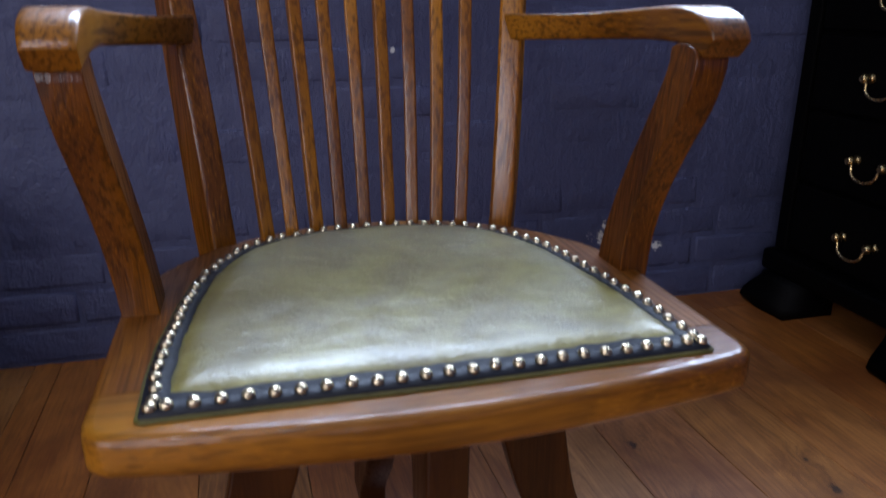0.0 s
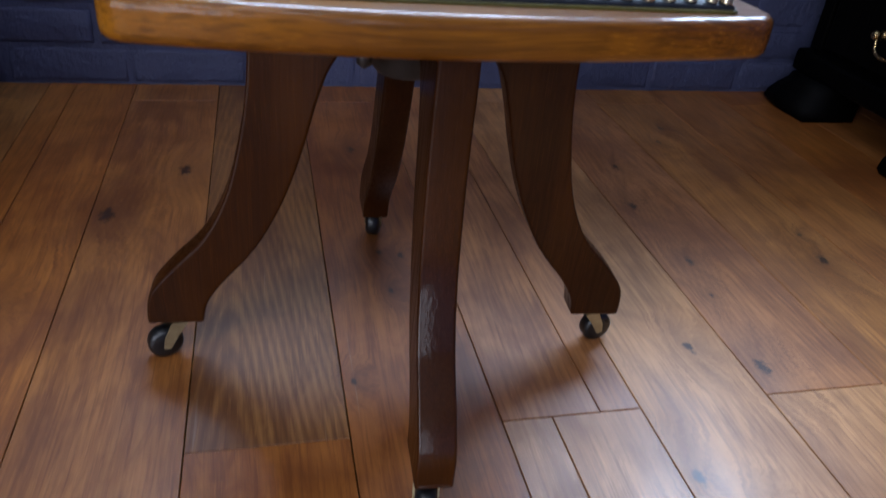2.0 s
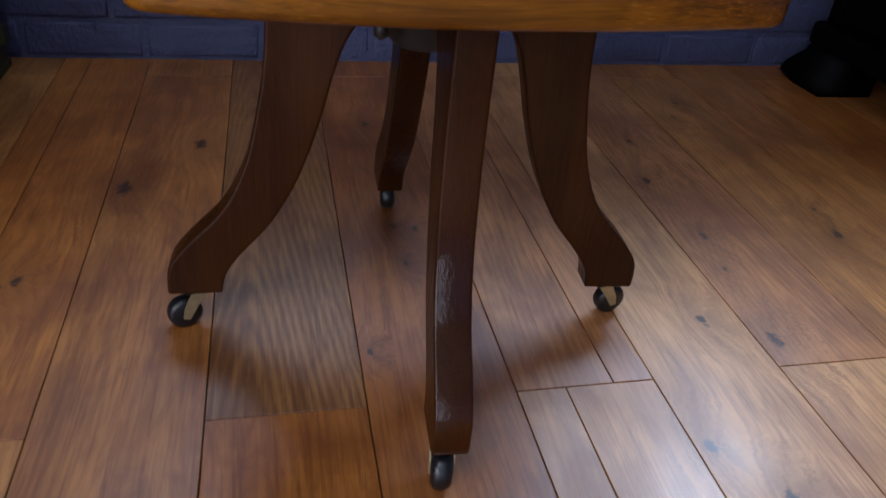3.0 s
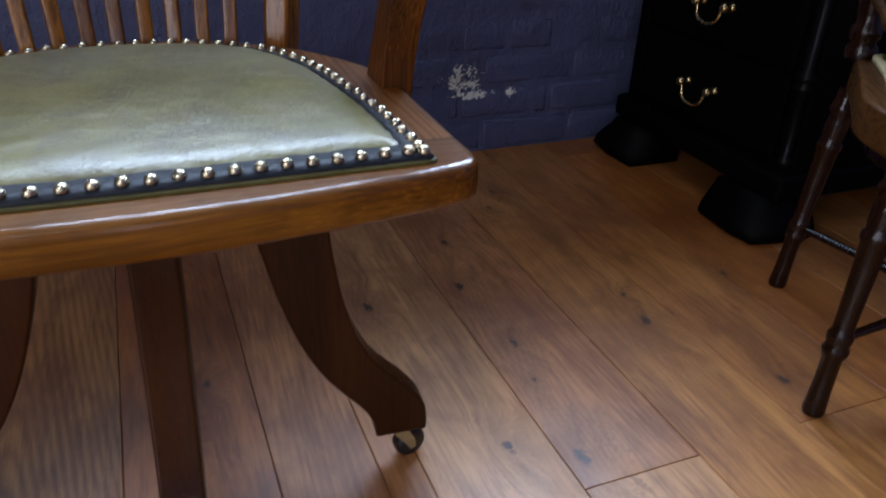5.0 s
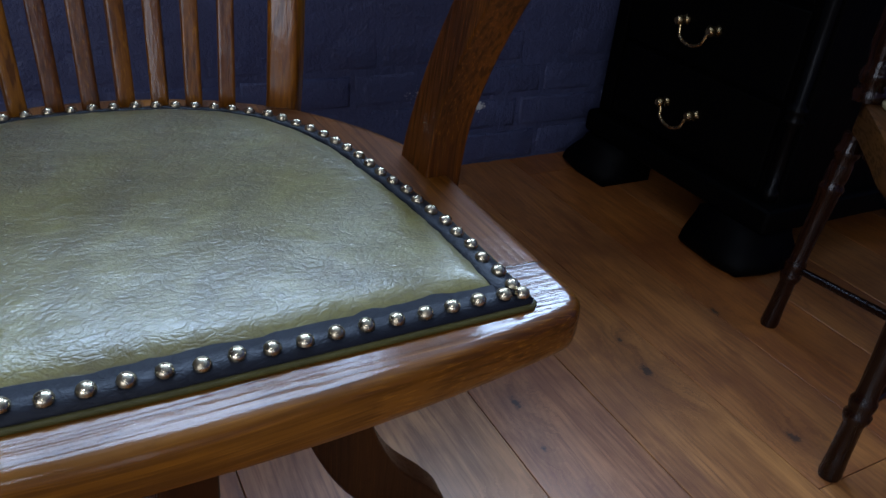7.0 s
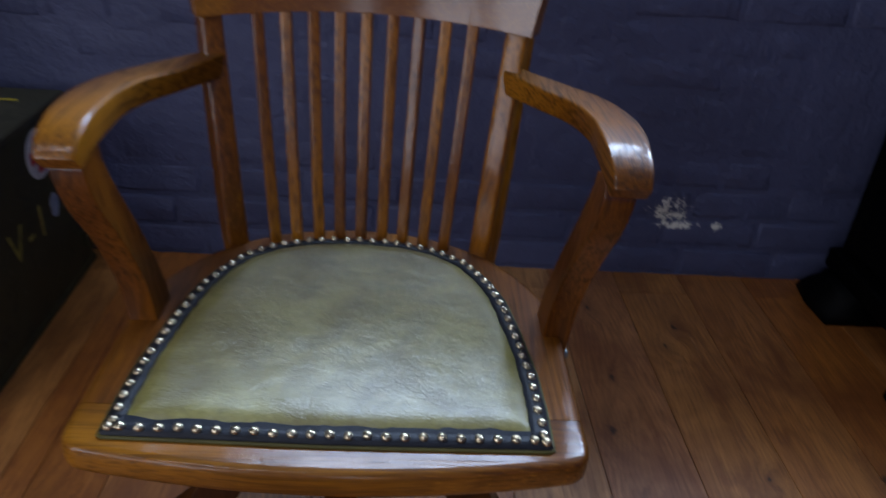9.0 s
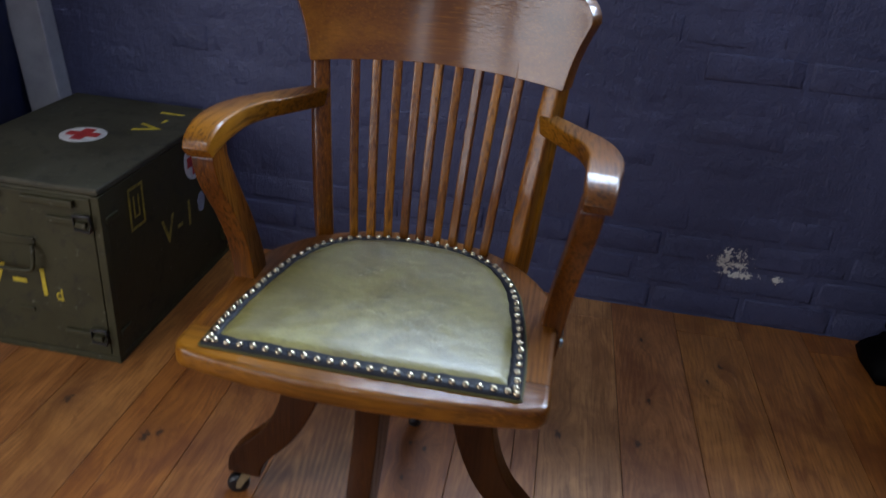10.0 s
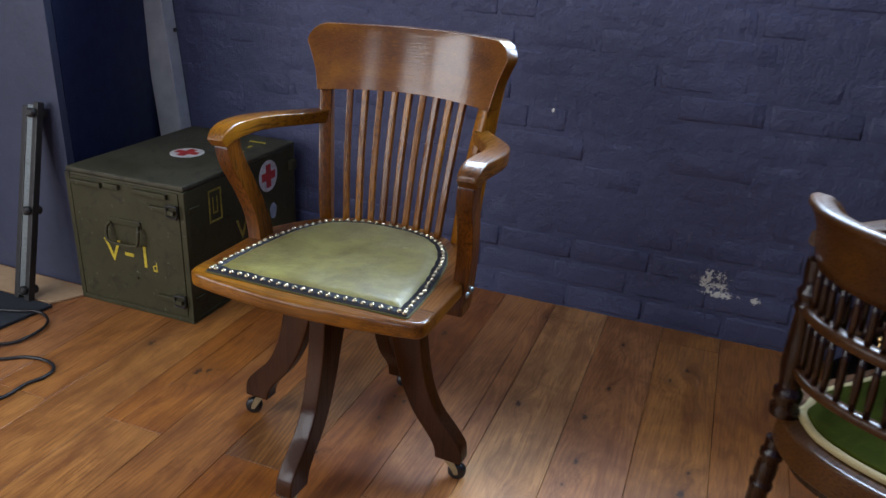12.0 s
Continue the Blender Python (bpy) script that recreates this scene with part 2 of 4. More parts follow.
def wall_paint(name, base, bump=0.6, chips=()):
    """Old slate-blue paint over brick: brush marks, lumps, and flaked spots down to white plaster."""
    n = Nodes(name)
    place = n.node("NewGeometry")
    cloud, lump, fine = n.noise(place, 3.0, 4, 0.6), n.noise(place, 24.0, 5, 0.62), n.noise(place, 150.0, 3, 0.6)
    brush = n.noise(n.vmath("MULTIPLY", place, (1.0, 1.0, 0.12)), 120.0, 3, 0.6)
    col = n.mix(n.span(cloud, 0.3, 0.7), base, tuple(0.72 * c for c in base))
    col = n.mix(n.span(lump, 0.62, 0.8, 0.0, 0.3), col, tuple(min(1, 1.7 * c) for c in base))
    for cx, cz, rx, rz, low in chips:
        off = n.vmath("MULTIPLY", n.vmath("SUBTRACT", place, (cx, 0, cz)), (1 / rx, 0, 1 / rz))
        far = n.vmath("LENGTH", off, out=1)
        near = n.span(far, 1.0, 0.35)
        grit = n.noise(place, 95.0, 4, 0.75)
        flake = n.math("MULTIPLY", n.span(n.math("ADD", grit, n.math("MULTIPLY", near, 0.3)), low, low + 0.05), n.span(near, 0.0, 0.2))
        col = n.mix(flake, col, (0.55, 0.52, 0.45))
    height = n.math("ADD", lump, n.math("ADD", n.math("MULTIPLY", fine, 0.25), n.math("MULTIPLY", brush, 0.2)))
    return n.done(Base_Color=col, Roughness=n.span(lump, 0.3, 0.7, 0.42, 0.58), Normal=n.bump(height, bump, 0.012), Specular_IOR_Level=0.25)


SLATE = (0.064, 0.069, 0.130)
brick_paint = wall_paint("slate_blue_painted_brick", SLATE, 0.75, ((0.885, 0.170, 0.085, 0.062, 0.765), (0.905, 0.134, 0.078, 0.016, 0.72), (1.005, 0.134, 0.022, 0.015, 0.69), (0.383, 0.589, 0.0055, 0.007, 0.58)))
smooth_paint = wall_paint("slate_blue_plaster", SLATE, 0.15)
# Shaded copy of the plaster: the flank's shade is put into its base colour.
shaded_blue = wall_paint("shaded_blue_plaster", (0.017, 0.023, 0.064), 0.1)
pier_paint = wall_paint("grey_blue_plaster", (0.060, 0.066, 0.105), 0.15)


def floor_wood(name, knots):
    """Lacquered boards: each with its own tone and figure, grain along y, dark knots that bend the grain."""
    n = Nodes(name)
    place = n.node("NewGeometry")
    tone, figure, chance = n.node("ObjectInfo", out=1), n.node("ObjectInfo", out=2), n.node("ObjectInfo", out=5)
    slide = n.node("CombineXYZ", X=n.math("MULTIPLY", chance, 7.0), Y=n.math("MULTIPLY", chance, 31.0), Z=0.0)
    pull, spot = None, None
    ragged = n.noise(place, 120.0, 4, 0.65)
    for kx, ky, size in knots:
        far = n.vmath("LENGTH", n.vmath("MULTIPLY", n.vmath("SUBTRACT", place, (kx, ky, 0)), (1 / size, 0.55 / size, 0)), out=1)
        torn = n.math("ADD", far, n.math("MULTIPLY", n.math("SUBTRACT", ragged, 0.5), 2.4))
        core, ring = n.span(torn, 0.85, 0.35), n.span(n.math("ADD", far, n.math("MULTIPLY", n.math("SUBTRACT", ragged, 0.5), 3.0)), 5.5, 0.5)
        spot = core if spot is None else n.math("MAXIMUM", spot, core)
        pull = ring if pull is None else n.math("MAXIMUM", pull, ring)
    worn = n.noise(place, 4.5, 4, 0.6, 0.5)
    place = n.vmath("ADD", place, slide)
    sway = n.noise(n.vmath("MULTIPLY", place, (3.0, 1.1, 0.0)), 1.0, 2, 0.5)
    bent = n.vmath("ADD", place, n.node("CombineXYZ", X=n.math("ADD", n.math("MULTIPLY", pull, 0.028), n.math("MULTIPLY", sway, 0.05)), Y=0.0, Z=0.0))
    band = n.noise(n.vmath("MULTIPLY", bent, (13.0, 0.8, 0.0)), 1.0, 4, 0.55, 0.5)
    across = n.math("ADD", n.node("SeparateXYZ", Vector=n.node("TexCoord", out=3)), n.math("MULTIPLY", n.math("SUBTRACT", n.math("FRACT", n.math("MULTIPLY", chance, 5.3)), 0.5), 0.09))
    arch = n.math("SQRT", n.math("ADD", n.math("MULTIPLY", across, across), 0.00025))
    arch = n.math("ADD", n.math("ADD", arch, n.math("MULTIPLY", n.node("SeparateXYZ", out=1, Vector=bent), 0.10)), n.math("ADD", n.math("MULTIPLY", sway, 0.05), n.math("MULTIPLY", pull, 0.012)))
    ringed = n.math("ADD", n.math("MULTIPLY", n.math("SINE", n.math("MULTIPLY", arch, 680.0)), 0.5), 0.5)
    pore = n.noise(n.vmath("MULTIPLY", bent, (230.0, 7.0, 0.0)), 1.0, 4, 0.6)
    fine = n.noise(n.vmath("MULTIPLY", bent, (620.0, 26.0, 0.0)), 1.0, 2, 0.6)
    dark = n.mix(1.0, tone, (0.40, 0.30, 0.20), "MULTIPLY")
    light = n.mix(1.0, tone, (1.30, 1.42, 1.6), "MULTIPLY")
    col = n.mix(n.span(band, 0.5, 0.30, 0.0, 0.72), tone, dark)
    col = n.mix(n.span(band, 0.52, 0.72, 0.0, 0.60), col, light)
    col = n.mix(n.math("MULTIPLY", n.span(ringed, 0.45, 1.0), n.math("MULTIPLY", figure, 0.7)), col, dark)
    col = n.mix(n.math("MULTIPLY", n.span(ringed, 0.22, 0.02), n.math("MULTIPLY", figure, 0.6)), col, light)
    scratch = n.noise(n.vmath("MULTIPLY", place, (170.0, 3.2, 0.0)), 1.0, 3, 0.6, 0.3)
    col = n.mix(n.span(scratch, 0.69, 0.76, 0.0, 0.38), col, (0.48, 0.34, 0.24))
    col = n.mix(n.math("MULTIPLY", n.span(pore, 0.52, 0.36), 0.66), col, dark)
    streak = n.noise(n.vmath("MULTIPLY", bent, (62.0, 2.2, 0.0)), 1.0, 3, 0.6, 0.4)
    col = n.mix(n.span(streak, 0.50, 0.36, 0.0, 0.40), col, dark)
    col = n.mix(n.span(streak, 0.56, 0.72, 0.0, 0.45), col, light)
    col = n.mix(n.span(fine, 0.56, 0.70, 0.0, 0.5), col, light)
    cloudy = n.noise(n.vmath("MULTIPLY", bent, (26.0, 7.0, 0.0)), 1.0, 5, 0.62, 1.2)
    col = n.mix(n.span(cloudy, 0.50, 0.36, 0.0, 0.50), col, dark)
    col = n.mix(n.span(cloudy, 0.54, 0.70, 0.0, 0.45), col, light)
    col = n.mix(n.span(worn, 0.48, 0.66, 0.0, 0.62), col, dark)
    col = n.mix(n.span(worn, 0.46, 0.32, 0.0, 0.30), col, light)
    col = n.mix(n.math("MULTIPLY", pull, 0.42), col, (0.095, 0.030, 0.007))
    col = n.mix(n.math("MULTIPLY", spot, 0.93), col, (0.024, 0.009, 0.004))
    scuff = n.noise(n.vmath("MULTIPLY", place, (9.0, 5.0, 0.0)), 1.0, 2, 0.5)
    return n.done(Base_Color=col, Roughness=n.span(scuff, 0.3, 0.7, 0.44, 0.58), Coat_Weight=n.span(scuff, 0.3, 0.7, 0.75, 0.5), Coat_Roughness=n.math("ADD", n.span(scuff, 0.2, 0.8, 0.30, 0.40), n.span(worn, 0.4, 0.65, 0.0, 0.08)),
                  Specular_IOR_Level=0.38, Normal=n.bump(n.math("ADD", pore, n.math("MULTIPLY", fine, 0.3)), 0.16, 0.001),
                  Coat_Normal=n.bump(n.math("ADD", n.math("MULTIPLY", cloudy, 0.8), n.math("MULTIPLY", pore, 0.25)), 0.30, 0.0016))


KNOTS = ((0.891, 0.936, 0.0110), (0.901, 1.010, 0.0050), (0.657, 1.117, 0.0100), (0.673, 0.948, 0.0084), (0.649, 0.715, 0.0110), (0.498, 1.103, 0.0092), (0.688, 1.265, 0.0084), (0.686, 1.505, 0.0070), (1.106, 1.017, 0.0088), (0.989, 0.750, 0.0084),
         (0.661, 0.862, 0.0040), (0.449, 1.570, 0.0060), (0.574, 0.758, 0.0088), (-0.460, 0.950, 0.0112), (-0.265, 0.890, 0.0112), (-0.157, 1.129, 0.0150), (-0.059, 1.272, 0.0130), (0.220, 1.003, 0.0064), (0.249, 0.993, 0.0060), (0.223, 0.910, 0.0048),
         (0.214, 1.345, 0.0090), (0.485, 0.563, 0.0092), (0.534, 0.494, 0.0090), (0.826, 1.373, 0.0060), (0.863, 1.441, 0.0070), (0.158, 0.742, 0.0050), (-0.245, 0.907, 0.0080))
floor_lacquer = floor_wood("lacquered_floor_board", KNOTS)
gap_dirt = plain("dark_gap_dirt", (0.012, 0.007, 0.004), 0.9)


# ---- building blocks ----
def part(name, bm, material, parent=None, label="", smooth=False, kind=""):
    """Links a bmesh as one mesh object under a thing or a part."""
    mesh = bpy.data.meshes.new(name)
    bmesh.ops.recalc_face_normals(bm, faces=bm.faces)
    for e in bm.edges:
        e.smooth = not any(len(f.verts) > 8 for f in e.link_faces)
    bm.to_mesh(mesh)
    bm.free()
    mesh.materials.append(material)
    if smooth:
        mesh.polygons.foreach_set("use_smooth", [True] * len(mesh.polygons))
    ob = new(name, mesh)
    ob.parent = parent
    return tagged(ob, label, kind=kind)


def thing(name, m, label, category, group=""):
    ob = new(name)
    ob.matrix_world = m
    ob.empty_display_size = 0.1
    return tagged(ob, label, category, group)


def curve_points(points, steps=6, closed=False):
    """A smooth line through the points."""
    p = [Vector(q) for q in points]
    n = len(p)
    out = []
    for i in range(n if closed else n - 1):
        a, b, c, d = (p[(i + k) % n] if closed else p[max(0, min(n - 1, i + k))] for k in (-1, 0, 1, 2))
        for s in range(steps):
            t = s / steps
            out.append(0.5 * (2 * b + (c - a) * t + (2 * a - 5 * b + 4 * c - d) * t * t + (3 * b - a - 3 * c + d) * t**3))
    if not closed:
        out.append(p[-1])
    return out


def soften(bm, width, segments=2, angle=0.5):
    edges = [e for e in bm.edges if len(e.link_faces) == 2 and e.calc_face_angle() > angle]
    bmesh.ops.bevel(bm, geom=edges, offset=width, segments=segments, profile=0.6, affect="EDGES", clamp_overlap=True)
    return bm


def box(x0, x1, y0, y1, z0, z1, bevel=0.0, segments=2, bm=None):
    own = bmesh.new()
    bmesh.ops.create_cube(own, size=1, matrix=Matrix.LocRotScale(((x0 + x1) / 2, (y0 + y1) / 2, (z0 + z1) / 2), None, (x1 - x0, y1 - y0, z1 - z0)))
    if bevel:
        soften(own, bevel, segments)
    if bm is None:
        return own
    join(bm, own)
    return bm


def join(bm, other):
    mesh = bpy.data.meshes.new("joined")
    other.to_mesh(mesh)
    other.free()
    bm.from_mesh(mesh)
    bpy.data.meshes.remove(mesh)


def slab(outline, z0, z1, bevel=0.0, segments=2):
    """A board with the given outline in x and y."""
    bm = bmesh.new()
    low = [bm.verts.new((p[0], p[1], z0)) for p in outline]
    high = [bm.verts.new((p[0], p[1], z1)) for p in outline]
    n = len(low)
    bm.faces.new(low[::-1])
    bm.faces.new(high)
    for i in range(n):
        bm.faces.new((low[i], low[(i + 1) % n], high[(i + 1) % n], high[i]))
    bmesh.ops.recalc_face_normals(bm, faces=bm.faces)
    if bevel:
        soften(bm, bevel, segments, 0.8)
    return bm


def prism(outline, thick, bevel=0.004, segments=2):
    """A board cut to an outline in y and z, thick in x."""
    bm = slab(outline, -thick / 2, thick / 2, bevel, segments)
    bm.transform(Matrix(((0, 0, 1, 0), (1, 0, 0, 0), (0, 1, 0, 0), (0, 0, 0, 1))))
    return bm


def sweep(points, sizes, corner=0.35, sides=16, up=(0, 0, 1)):
    """A bar with a rounded rectangular section (width, height) along a line."""
    bm = bmesh.new()
    rings = []
    p = [Vector(q) for q in points]
    for i, at in enumerate(p):
        ahead = (p[min(i + 1, len(p) - 1)] - p[max(i - 1, 0)]).normalized()
        side = ahead.cross(Vector(up)).normalized()
        top = side.cross(ahead)
        f = i / (len(p) - 1) * (len(sizes) - 1)
        k = min(int(f), len(sizes) - 2)
        w, h = (sizes[k][j] + (sizes[k + 1][j] - sizes[k][j]) * (f - k) for j in (0, 1))
        ring = []
        for s in range(sides):
            a = 2 * math.pi * (s + 0.5) / sides
            c, d = math.cos(a), math.sin(a)
            ring.append(bm.verts.new(at + side * (w / 2 * math.copysign(abs(c) ** corner, c)) + top * (h / 2 * math.copysign(abs(d) ** corner, d))))
        rings.append(ring)
    for a, b in zip(rings, rings[1:]):
        for s in range(sides):
            bm.faces.new((a[s], a[(s + 1) % sides], b[(s + 1) % sides], b[s]))
    bm.faces.new(rings[0][::-1])
    bm.faces.new(rings[-1])
    return bm


def lathe(profile, sides=20, m=Matrix()):
    """A turned piece from rows of radius and height."""
    bm = bmesh.new()
    rings = [[bm.verts.new((max(r, 1e-4) * math.cos(2 * math.pi * s / sides), max(r, 1e-4) * math.sin(2 * math.pi * s / sides), z)) for s in range(sides)] for r, z in profile]
    for a, b in zip(rings, rings[1:]):
        for s in range(sides):
            bm.faces.new((a[s], a[(s + 1) % sides], b[(s + 1) % sides], b[s]))
    bm.faces.new(rings[0][::-1])
    bm.faces.new(rings[-1])
    bm.transform(m)
    return bm


def turned_between(a, b, profile, sides=16):
    """A turned bar from a to b; the profile gives (share of the length, radius)."""
    a, b = Vector(a), Vector(b)
    m = Matrix.Translation(a) @ (b - a).to_track_quat("Z", "Y").to_matrix().to_4x4()
    return lathe([(r, s * (b - a).length) for s, r in profile], sides, m)


def tube(points, radius, sides=8):
    return sweep(points, [(2 * radius, 2 * radius)] * 2, 1.0, sides)


def letters(text, size, thick):
    """The mesh of a short text."""
    data = bpy.data.curves.new("text", "FONT")
    data.body, data.size, data.extrude, data.align_x, data.align_y = text, size, thick, "CENTER", "CENTER"
    ob = bpy.data.objects.new("text", data)
    mesh = bpy.data.meshes.new_from_object(ob)
    bpy.data.objects.remove(ob)
    bm = bmesh.new()
    bm.from_mesh(mesh)
    bpy.data.meshes.remove(mesh)
    return bm


# ---- room ----
wall_m = pose(0, 1.672, 0, 0, 0, 0)
floor = tagged(new("floor"), "lacquered wooden board floor", "floor", kind="structure")
part("subfloor", box(-3.2, 3.2, -3.2, 2.1, -0.08, -0.012), gap_dirt, floor)

wall_north = tagged(new("wall_north"), "old brick wall painted slate blue", "wall", kind="structure")
wall_north.matrix_world = wall_m
part("mortar", box(-1.3, 3.3, 0.0, 0.22, -0.05, 1.30), brick_paint, wall_north)
part("mortar", box(-1.3, -0.26, 0.0, 0.22, 1.30, 2.42), brick_paint, wall_north)
part("mortar", box(2.16, 3.3, 0.0, 0.22, 1.30, 2.42), brick_paint, wall_north)
part("mortar", box(-0.26, 2.16, 0.0, 0.22, 2.37, 2.42), brick_paint, wall_north)
# The window opening is supposed from the floor's sheen; its mullion is added.
part("added_mullion", box(0.96, 1.06, 0.02, 0.20, 1.30, 2.37), smooth_paint, wall_north)


def foot_out(z):
    """How far the wall stands out at its foot."""
    return -0.010 * max(0.0, 1 - z / 0.30)


def skirting():
    """The wall leans out towards its foot."""
    bm = bmesh.new()
    rnd = random.Random(5)
    cols = []
    for i in range(130):
        x = -0.9 + i * 0.02
        cols.append([bm.verts.new((x, foot_out(z) + 0.0035 + rnd.uniform(-0.002, 0.002), z)) for z in (-0.003, 0.03, 0.075, 0.15, 0.225, 0.31)])
    for a, b in zip(cols, cols[1:]):
        for k in range(5):
            bm.faces.new((a[k], b[k], b[k + 1], a[k + 1]))
    return bm


part("wall_foot", skirting(), brick_paint, wall_north, smooth=True)

wall_south = tagged(part("wall_south", box(-3.2, 3.2, -3.2, -3.0, 0, 2.42), smooth_paint), "plain slate-blue painted wall", "wall", kind="structure")
wall_east = tagged(part("wall_east", box(2.6, 2.8, -3.0, 1.75, 0, 2.42), smooth_paint), "plain slate-blue painted wall", "wall", kind="structure")
wall_west = tagged(part("wall_west", box(-2.8, -2.6, -3.0, 1.62, 0, 2.42), smooth_paint), "plain slate-blue painted wall", "wall", kind="structure")
# Ceiling out of view, its grey chosen to hold down bounced light.
ceiling = tagged(part("ceiling", box(-3.2, 3.2, -3.2, 2.1, 2.42, 2.55), ceiling_paint), "plain unseen ceiling, kept grey to limit bounced light", "ceiling", kind="structure")

# Frames added round the west and south lamps; the walls have no openings.
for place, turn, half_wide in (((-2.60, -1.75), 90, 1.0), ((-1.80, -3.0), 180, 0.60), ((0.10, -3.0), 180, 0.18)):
    window = tagged(new("lamp_frame_1"), "unseen grey frame added round a wall lamp", "window", kind="structure")
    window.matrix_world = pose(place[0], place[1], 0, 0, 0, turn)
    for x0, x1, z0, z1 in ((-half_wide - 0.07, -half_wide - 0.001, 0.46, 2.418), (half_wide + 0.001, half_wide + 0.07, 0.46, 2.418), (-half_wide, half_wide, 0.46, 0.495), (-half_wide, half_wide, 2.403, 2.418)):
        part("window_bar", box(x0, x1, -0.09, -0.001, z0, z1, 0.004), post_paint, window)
# Housing added over the ceiling lamp, out of view.
for x, y, half_wide in ((-0.60, -0.55, 0.48),):
    lamp_box = thing("added_lamp_box", pose(x, y, 2.42), "flat grey housing added over the unseen ceiling lamp", "ceiling lamp")
    part("lamp_tray", box(-half_wide, half_wide, -0.19, 0.19, -0.040, -0.0005, 0.006), post_paint, lamp_box)

# the pier beside the crate: a front and a flank, coloured darker for its shade, that runs back to the steel post
pier = tagged(new("wall_pier"), "slate-blue wall end with a flank coloured darker for shade", "wall", kind="structure")
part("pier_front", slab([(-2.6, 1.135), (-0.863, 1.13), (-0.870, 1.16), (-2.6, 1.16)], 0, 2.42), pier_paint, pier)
part("pier_flank", slab([(-0.868, 1.1605), (-0.985, 1.66), (-2.6, 1.66), (-2.6, 1.1605)], 0, 2.42), shaded_blue, pier)
post = thing("steel_post", pose(0, 0, 0), "grey painted steel post in the corner of the wall", "post")
def leaning(bm):
    """Shears the post along the wall to fit its edges in the camera's view."""
    for v in bm.verts:
        v.co.x += (0.9 - v.co.z) * 0.087
    return bm


part("post_shaft", leaning(box(-1.006, -0.913, 1.615, 1.668, 0, 2.42, 0.003)), post_paint, post)
part("post_bolt", lathe([(0.007, 0), (0.007, 0.006), (0.003, 0.009)], 8, pose(-0.883, 1.642, 0.70, 0, 90)), iron, post)

# ---- swivel chair ----
chair = thing("swivel_chair", pose(0.207, 0.806, 0), "varnished oak swivel armchair with a green leather seat", "chair")
seat_m = pose(0.004, 0.004, 0, 0, 0, -0.3)
SEAT_TOP, SEAT_LOW = 0.441, 0.411


def seat_part(name, bm, material, label="", smooth=False, parent=None):
    bm.transform(seat_m)
    return part(name, bm, material, parent or chair, label, smooth)


half = [(0, -0.229), (0.07, -0.227), (0.14, -0.220), (0.205, -0.210), (0.226, -0.203), (0.2345, -0.188), (0.235, -0.15), (0.235, -0.07), (0.2345, 0.0), (0.230, 0.035), (0.217, 0.072), (0.190, 0.116), (0.154, 0.154), (0.10, 0.186), (0.05, 0.200), (0, 0.205)]
seat_outline = half + [(-x, y) for x, y in half[-2:0:-1]]
for name, turn, timber, label in (("seat_front", 1, oak_x, "glossy oak front board of the seat"), ("seat_frame", -1, oak_rubbed, "rubbed oak seat frame with worn edges")):
    board = slab(curve_points([(x, y, 0) for x, y in seat_outline], 3, True), SEAT_LOW, SEAT_TOP, 0.008, 3)
    cut = bmesh.ops.bisect_plane(board, geom=board.verts[:] + board.edges[:] + board.faces[:], plane_co=(0, -0.1516 - 0.0004 * turn, 0), plane_no=(0, turn, 0), clear_outer=True)
    bmesh.ops.edgeloop_fill(board, edges=[e for e in cut["geom_cut"] if isinstance(e, bmesh.types.BMEdge)])
    seat_part(name, board, timber, label, True)
trim_half = [(0, -0.199), (0.07, -0.198), (0.13, -0.197), (0.2005, -0.196), (0.2015, -0.195), (0.2015, -0.14), (0.199, -0.09), (0.190, -0.02), (0.179, 0.042), (0.163, 0.085), (0.140, 0.122), (0.105, 0.150), (0.058, 0.167), (0, 0.172)]
trim_outline = [Vector((x, y, 0)) for x, y in trim_half + [(-x, y) for x, y in trim_half[-2:0:-1]]]


def even_points(outline, step):
    """Points at even steps along a closed line, and the inward normal at each."""
    pts = outline + [outline[0]]
    lens = [0.0]
    for a, b in zip(pts, pts[1:]):
        lens.append(lens[-1] + (b - a).length)
    count = round(lens[-1] / step)
    out, k = [], 0
    for i in range(count):
        d = lens[-1] * i / count
        while lens[k + 1] < d:
            k += 1
        f = (d - lens[k]) / (lens[k + 1] - lens[k])
        out.append(pts[k].lerp(pts[k + 1], f))
    res = []
    for i, p in enumerate(out):
        t = (out[(i + 1) % count] - out[i - 1]).normalized()
        res.append((p, Vector((-t.y, t.x, 0))))
    return res


ring = even_points(trim_outline, 0.006)


